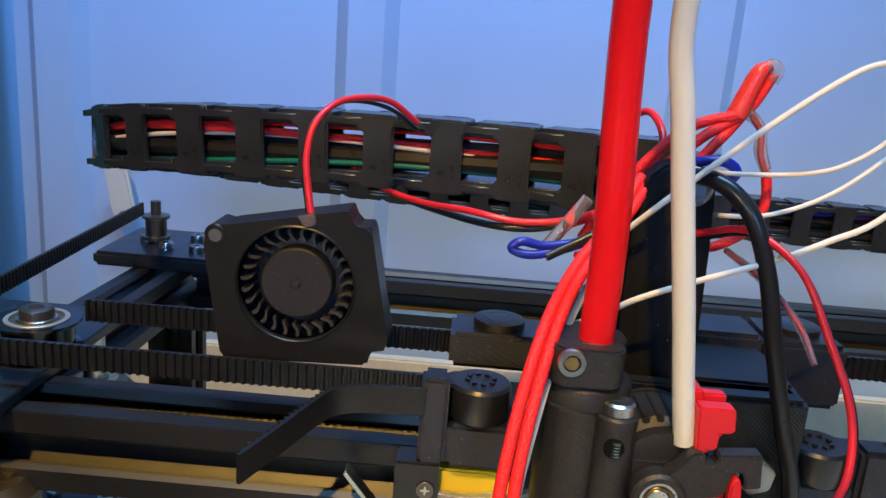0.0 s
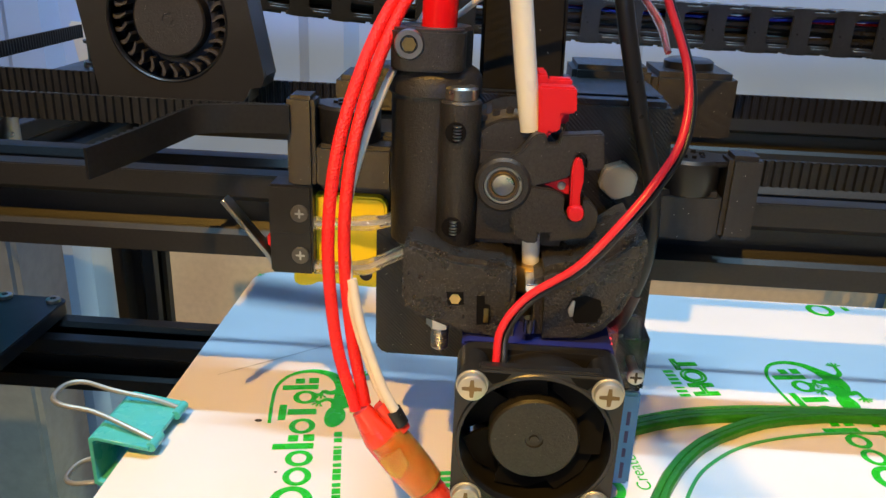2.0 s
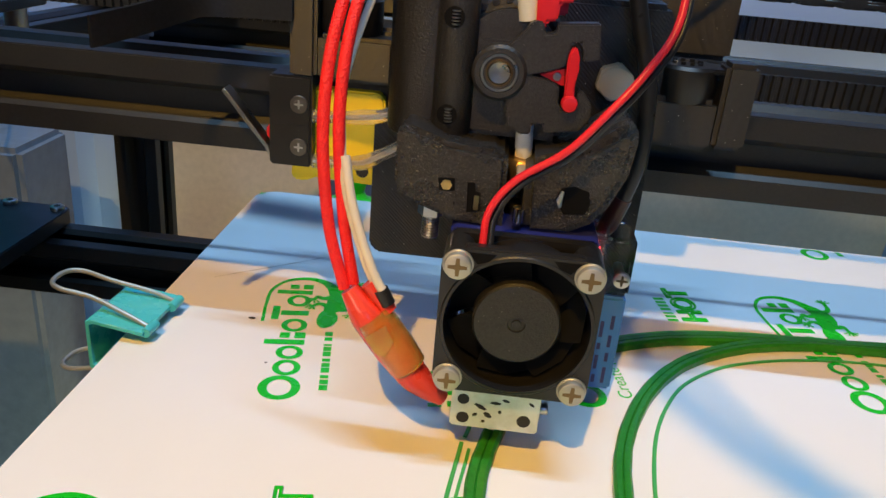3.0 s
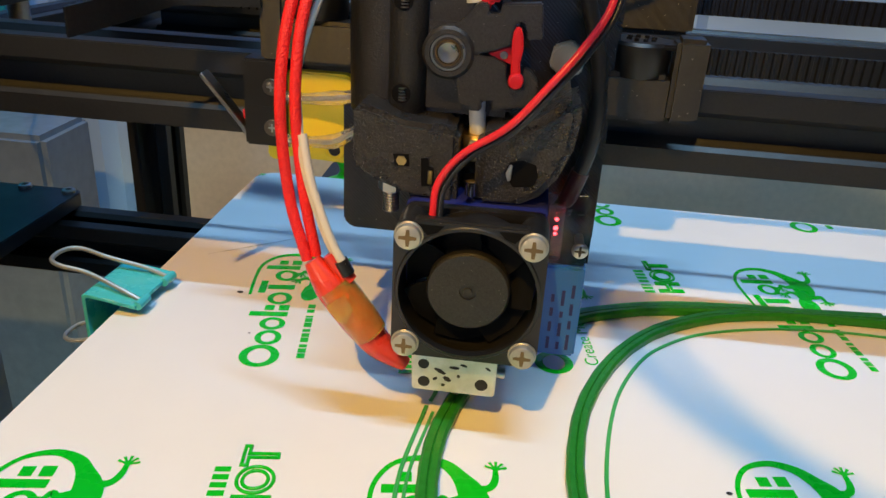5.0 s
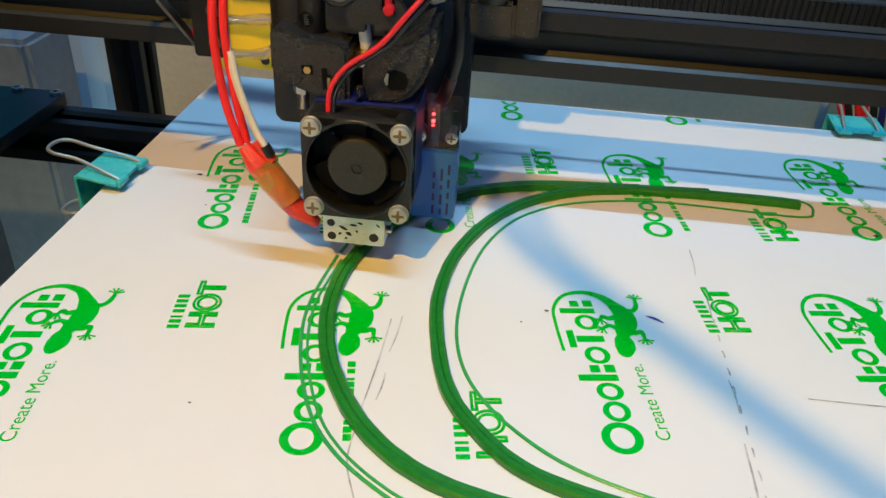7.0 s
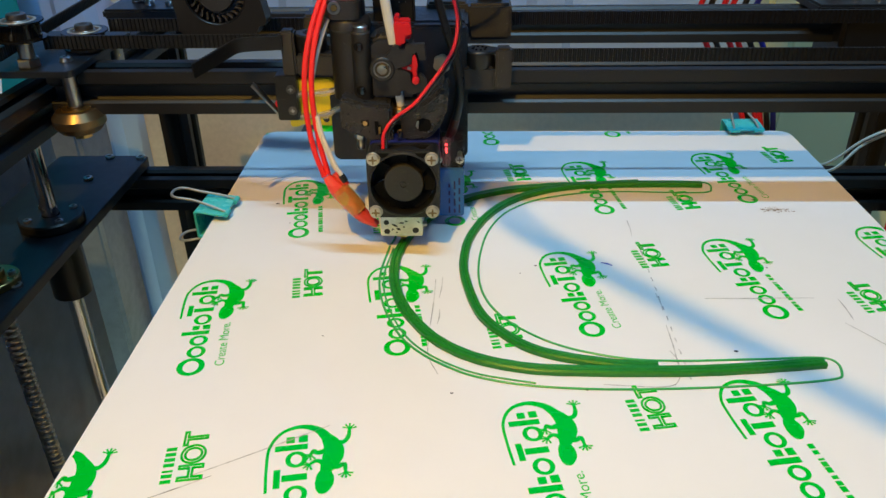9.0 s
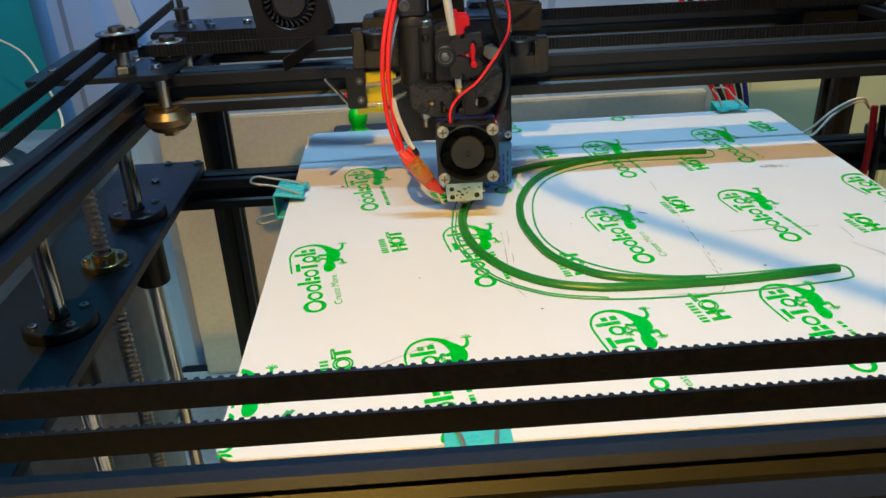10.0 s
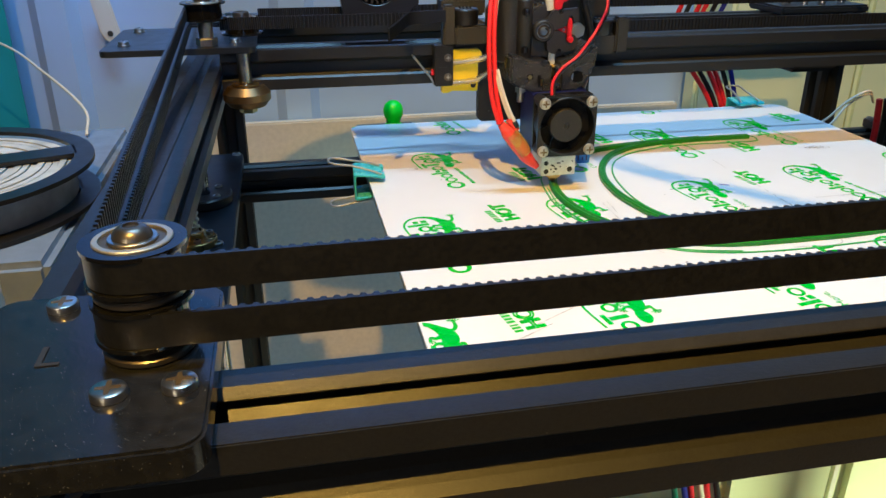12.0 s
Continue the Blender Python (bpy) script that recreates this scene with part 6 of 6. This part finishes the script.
for k, (dy, dz, r, mat, lab) in enumerate(((-1.6, 4.6, 1.3, M_BRAID, "red braided"), (-2.6, -1.4, 2.7, M_BLACKWIRE, "thick black"), (-2.4, 2.2, 1.2, M_BRAID, "red braided"), (-3.0, -5.2, 0.8, M_GREENWIRE, "green"), (1.2, 3.4, 1.6, M_BLACKWIRE, "black"), (-3.4, 0.6, 0.7, M_WHITEWIRE, "white"), (1.6, -3.2, 1.8, M_BLACKWIRE, "black"), (2.4, 0.4, 1.7, M_BLACKWIRE, "black"), (1.8, 5.4, 1.0, M_BLUEWIRE, "blue"), (-0.4, -4.6, 1.2, M_BLACKWIRE, "black"))):
    pts = []
    for i in range(0, len(CH), 16):
        t = (CH[min(i + 1, len(CH) - 1)] - CH[max(i - 1, 0)]).normalized()
        nrm = Vector((-t.y, t.x, 0)).normalized()
        pts.append(CH[i] + nrm * (-dy + 1.4 * math.sin(i * 0.043 + 1.7 * k)) + Vector((0, 0, dz + 1.6 * math.sin(i * (0.031 + 0.004 * k) + 2.1 * k))))
    cable("chain_wire", pts, r, mat, f"{lab} wire running inside the cable chain", "cable", "chain wires", 8, 5)

# ---- behind and beside the machine ----
bm = bmesh.new()
lathe(bm, (-66, 160, -51), (0, 0, 1), [(20, 32.2), (20, 34), (18, 37), (12, 41.5), (6.2, 44.4), (4.8, 47), (5.2, 49), (6.6, 52), (6.9, 56), (5.6, 59.4), (3, 61.4), (0, 62)], 40)
knob = solo("plastic_ornament", bm, M_GREENBRIGHT, (-66, 160, -18.8), "bright green plastic ball ornament with a flared base", "ornament")
bm = bmesh.new()
box(bm, -88, -44, 141, 214, -25, -19, 1)
solo("shelf_bracket", bm, M_PLATE, (-66, 178, -25), "black steel bracket under the green ornament", "bracket")
bm = bmesh.new()
for x0, x1 in ((284, 430), (432, 580)):
    box(bm, x0, x1, 330, 380, -371.8, 62, 4)
cab = thing("cream_cabinet", (430, 355, -372), "pale cream cabinet with rounded door panels", "cabinet")
part("door_panel", bm, M_CREAM, cab)
bm = bmesh.new()
box(bm, 282, 584, 382, 407, -371.8, 66, 3)
part("carcass", bm, M_CREAM, cab)
case = thing("control_case", (-330, 0, -372), "dark glossy case standing beside the printer", "case")
bm = bmesh.new()
box(bm, -450, -236, -60, 150, -371.8, 4, 3)
box(bm, -900, -300, 300, 358, -371.8, -52, 4)
part("case_body", bm, M_DARKBOX, case)
bm = bmesh.new()
box(bm, -235.6, -232.8, -55, 145, -360, -30, 0.8)
part("side_panel", bm, M_DARKBOX, case)
# reel of light strip on the case
RX, RY = -301.0, 14.0
reel = thing("strip_reel", (RX, RY, 4), "black reel of pale light strip lying flat", "reel")
for z in (4.3, 22):
    bm = bmesh.new()
    lathe_loop(bm, (RX, RY, z), (0, 0, 1), [(62, 0), (71, 0), (71, 2), (62, 2)], 64)
    lathe_loop(bm, (RX, RY, z), (0, 0, 1), [(10, 0), (26, 0), (26, 2), (10, 2)], 40)
    for k in range(5):
        p = bmesh.new()
        box(p, 25, 63, -8, 8, z, z + 2, 0.3)
        p.transform(Matrix.Translation((RX, RY, 0)) @ pose(0, 0, 0, 0, 0, 18 + 72 * k))
        merged(bm, p)
    part("flange", bm, M_BLACK, reel)
bm = bmesh.new()
lathe_loop(bm, (RX, RY, 6.4), (0, 0, 1), [(9, 0), (12, 0), (12, 15.5), (9, 15.5)], 32)
part("hub", bm, M_BLACK, reel)
for k in range(11):
    bm = bmesh.new()
    lathe_loop(bm, (RX, RY, 6.6), (0, 0, 1), [(26.5 + 3.2 * k, 0), (29.2 + 3.2 * k, 0), (29.2 + 3.2 * k, 14.6 + 0.4 * math.sin(k * 2.3)), (26.5 + 3.2 * k, 14.6 + 0.4 * math.sin(k * 2.3))], 48)
    part("strip_coil", bm, M_STRIP, reel, "turn of pale light strip")
bm = bmesh.new()
box(bm, -328, -228, -214, -126, -2, 36, 4, 3)
white_box = thing("power_box", (-262, -170, -372), "white plastic box on a dark stand beside the frame", "box")
part("lid", bm, M_WHITEP, white_box)
bm = bmesh.new()
lathe(bm, (-228.2, -158, 24), (1, 0, 0), [(1.8, 0), (1.8, 5), (2.4, 5.6), (2.4, 7.4), (0, 8)], 16)
part("peg", bm, M_WHITEP, white_box)
bm = bmesh.new()
box(bm, -326, -232, -212, -130, -371.8, -2.4, 2)
part("stand", bm, M_DARKBOX, white_box)
# Added panel: its tan stands for warm lamplight on the wall behind.
bm = bmesh.new()
box(bm, -284, 274, 398, 408, -371.8, -62, 1.5)
solo("low_wall_panel", bm, M_LOW_WALL, (0, 403, -372), "pale tan panel added before the low wall for its warm-lit tone", "board")
# teal cloth hanging at the side
bm = bmesh.new()
rows = []
for i in range(61):
    x = -774 + i * 6.8
    row = []
    for j in range(9):
        z = -66 + j * 95
        row.append(bm.verts.new((x, 366 + 9 * math.sin(i * 0.55 + 0.15 * j) + 5 * math.sin(i * 0.23 + j * 0.4), z)))
    rows.append(row)
for a, b in zip(rows, rows[1:]):
    for k in range(8):
        bm.faces.new((a[k], b[k], b[k + 1], a[k + 1]))
back = bmesh.ops.extrude_face_region(bm, geom=bm.faces[:])
for v in (g for g in back["geom"] if isinstance(g, bmesh.types.BMVert)):
    v.co.y += 1.5
solo("curtain", bm, M_CURTAIN, (-560, 366, -66), "teal cloth hanging in soft folds by the wall", "curtain")
# white strap hook on the wall
bm = bmesh.new()
prism(bm, [(-303, 60), (-287, 60), (-281, 28), (-283, 20), (-288, 16), (-294, 19), (-298, 28)], "y", 405, 409.6, 1.5)
hook = solo("wall_strap", bm, M_WHITEP, (-306, 409, 50), "white plastic strap hanging flat on the wall", "strap")
bm = bmesh.new()
lathe(bm, (-289.2, 404.8, 26), (0, -1, 0), [(2.6, 0), (2.6, 0.4), (0, 0.6)], 16)
tagged(part("rivet", bm, M_DARKSTEEL, hook))
cable("white_cord", [(-520, 340, 90), (-430, 320, 62), (-349, 290, 39), (-300, 220, 27), (-262, 150, 17), (-258, 128, 5.8)], 0.9, M_WHITEWIRE, "thin white cord hanging beside the case")
# wires and parts behind the right of the bed
for k, (dx, mat, lab) in enumerate(((0, M_RED, "red"), (7, M_BLACKWIRE, "black"), (16, M_RED, "red"), (22, M_RED, "red"), (30, M_BLACKWIRE, "black"), (38, M_BLUEWIRE, "blue"))):
    cable("motor_wire", [(190 + dx, 252, 62 - 0.4 * k), (186 + dx, 254, 40), (200 + dx, 252, 10), (226 + dx * 0.6, 248, -30), (240 + dx * 0.4, 246, -90), (244 + dx * 0.4, 244, -200)], 2.0, mat, f"{lab} motor wire behind the frame", "cable", "motor wires")
for k, mat in enumerate((M_WHITEWIRE, M_WHITEWIRE)):
    cable("bed_wire", [(212, 96 + 10 * k, -8), (224, 92 + 8 * k, -4), (238, 96, 8 + 3 * k), (256, 100, 14 + 2 * k), (268, 108, 6)], 0.8, mat, "white bed wire curving off the plate", "cable", "bed wires")
for k, mat in enumerate((M_RED, M_BLACKWIRE)):
    cable("power_wire", [(266 + 6 * k, 100, 10), (268 + 6 * k, 100, -20), (268 + 6 * k, 102, -80), (262 + 6 * k, 104, -200), (256 + 6 * k, 104, -360)], 2.2, mat, ("red", "black")[k] + " power wire hanging beside the bed", "cable", "power wires")
# things on the bench below
bm = bmesh.new()
carton = thing("cream_carton", (280, 20, -372), "pale cream tub box standing under the printer", "box")
box(bm, 96, 171, -44, 110, -371.8, -110, 5)
part("box_side", bm, M_CREAM, carton)
bm = bmesh.new()
box(bm, 174.4, 262, -46, 110, -371.8, -106, 5)
part("box_side", bm, M_CREAM, carton)
bm = bmesh.new()
box(bm, 171.2, 174.2, -42, 108, -371.8, -112)
part("joint", bm, M_WHITEP, carton, "pale joint strip")

bm = bmesh.new()
box(bm, -60, 70, -200, -90, -371.8, -369, 0.8, rot=(0, 0, 12))
solo("paper_pad", bm, M_WHITEP, (5, -145, -371.8), "tan paper pad lying on the bench", "paper pad")
bm = bmesh.new()
box(bm, -60, 40, -40, 60, -371.8, -315, 4)
solo("supply_box", bm, M_DARKBOX, (-10, 10, -371.8), "dark power supply box on the bench", "power supply")
for k, mat in enumerate((M_GREENWIRE, M_BLUEWIRE, M_RED, M_WHITEWIRE, M_RED, M_BLACKWIRE)):
    cable("loom_wire", [(62 + 6 * k + 3 * (k % 2), -56, -368), (68 + 5 * k, -54 - 3 * (k % 3), -300), (63 + 5.5 * k, -52, -240), (66 + 5 * k + 2 * (k % 2), -50, -200), (62 + 5 * k, -40, -150), (76 + 4 * k, 0, -80)], 1.8, mat, "coloured loom wire under the bed", "cable", "loom wires")
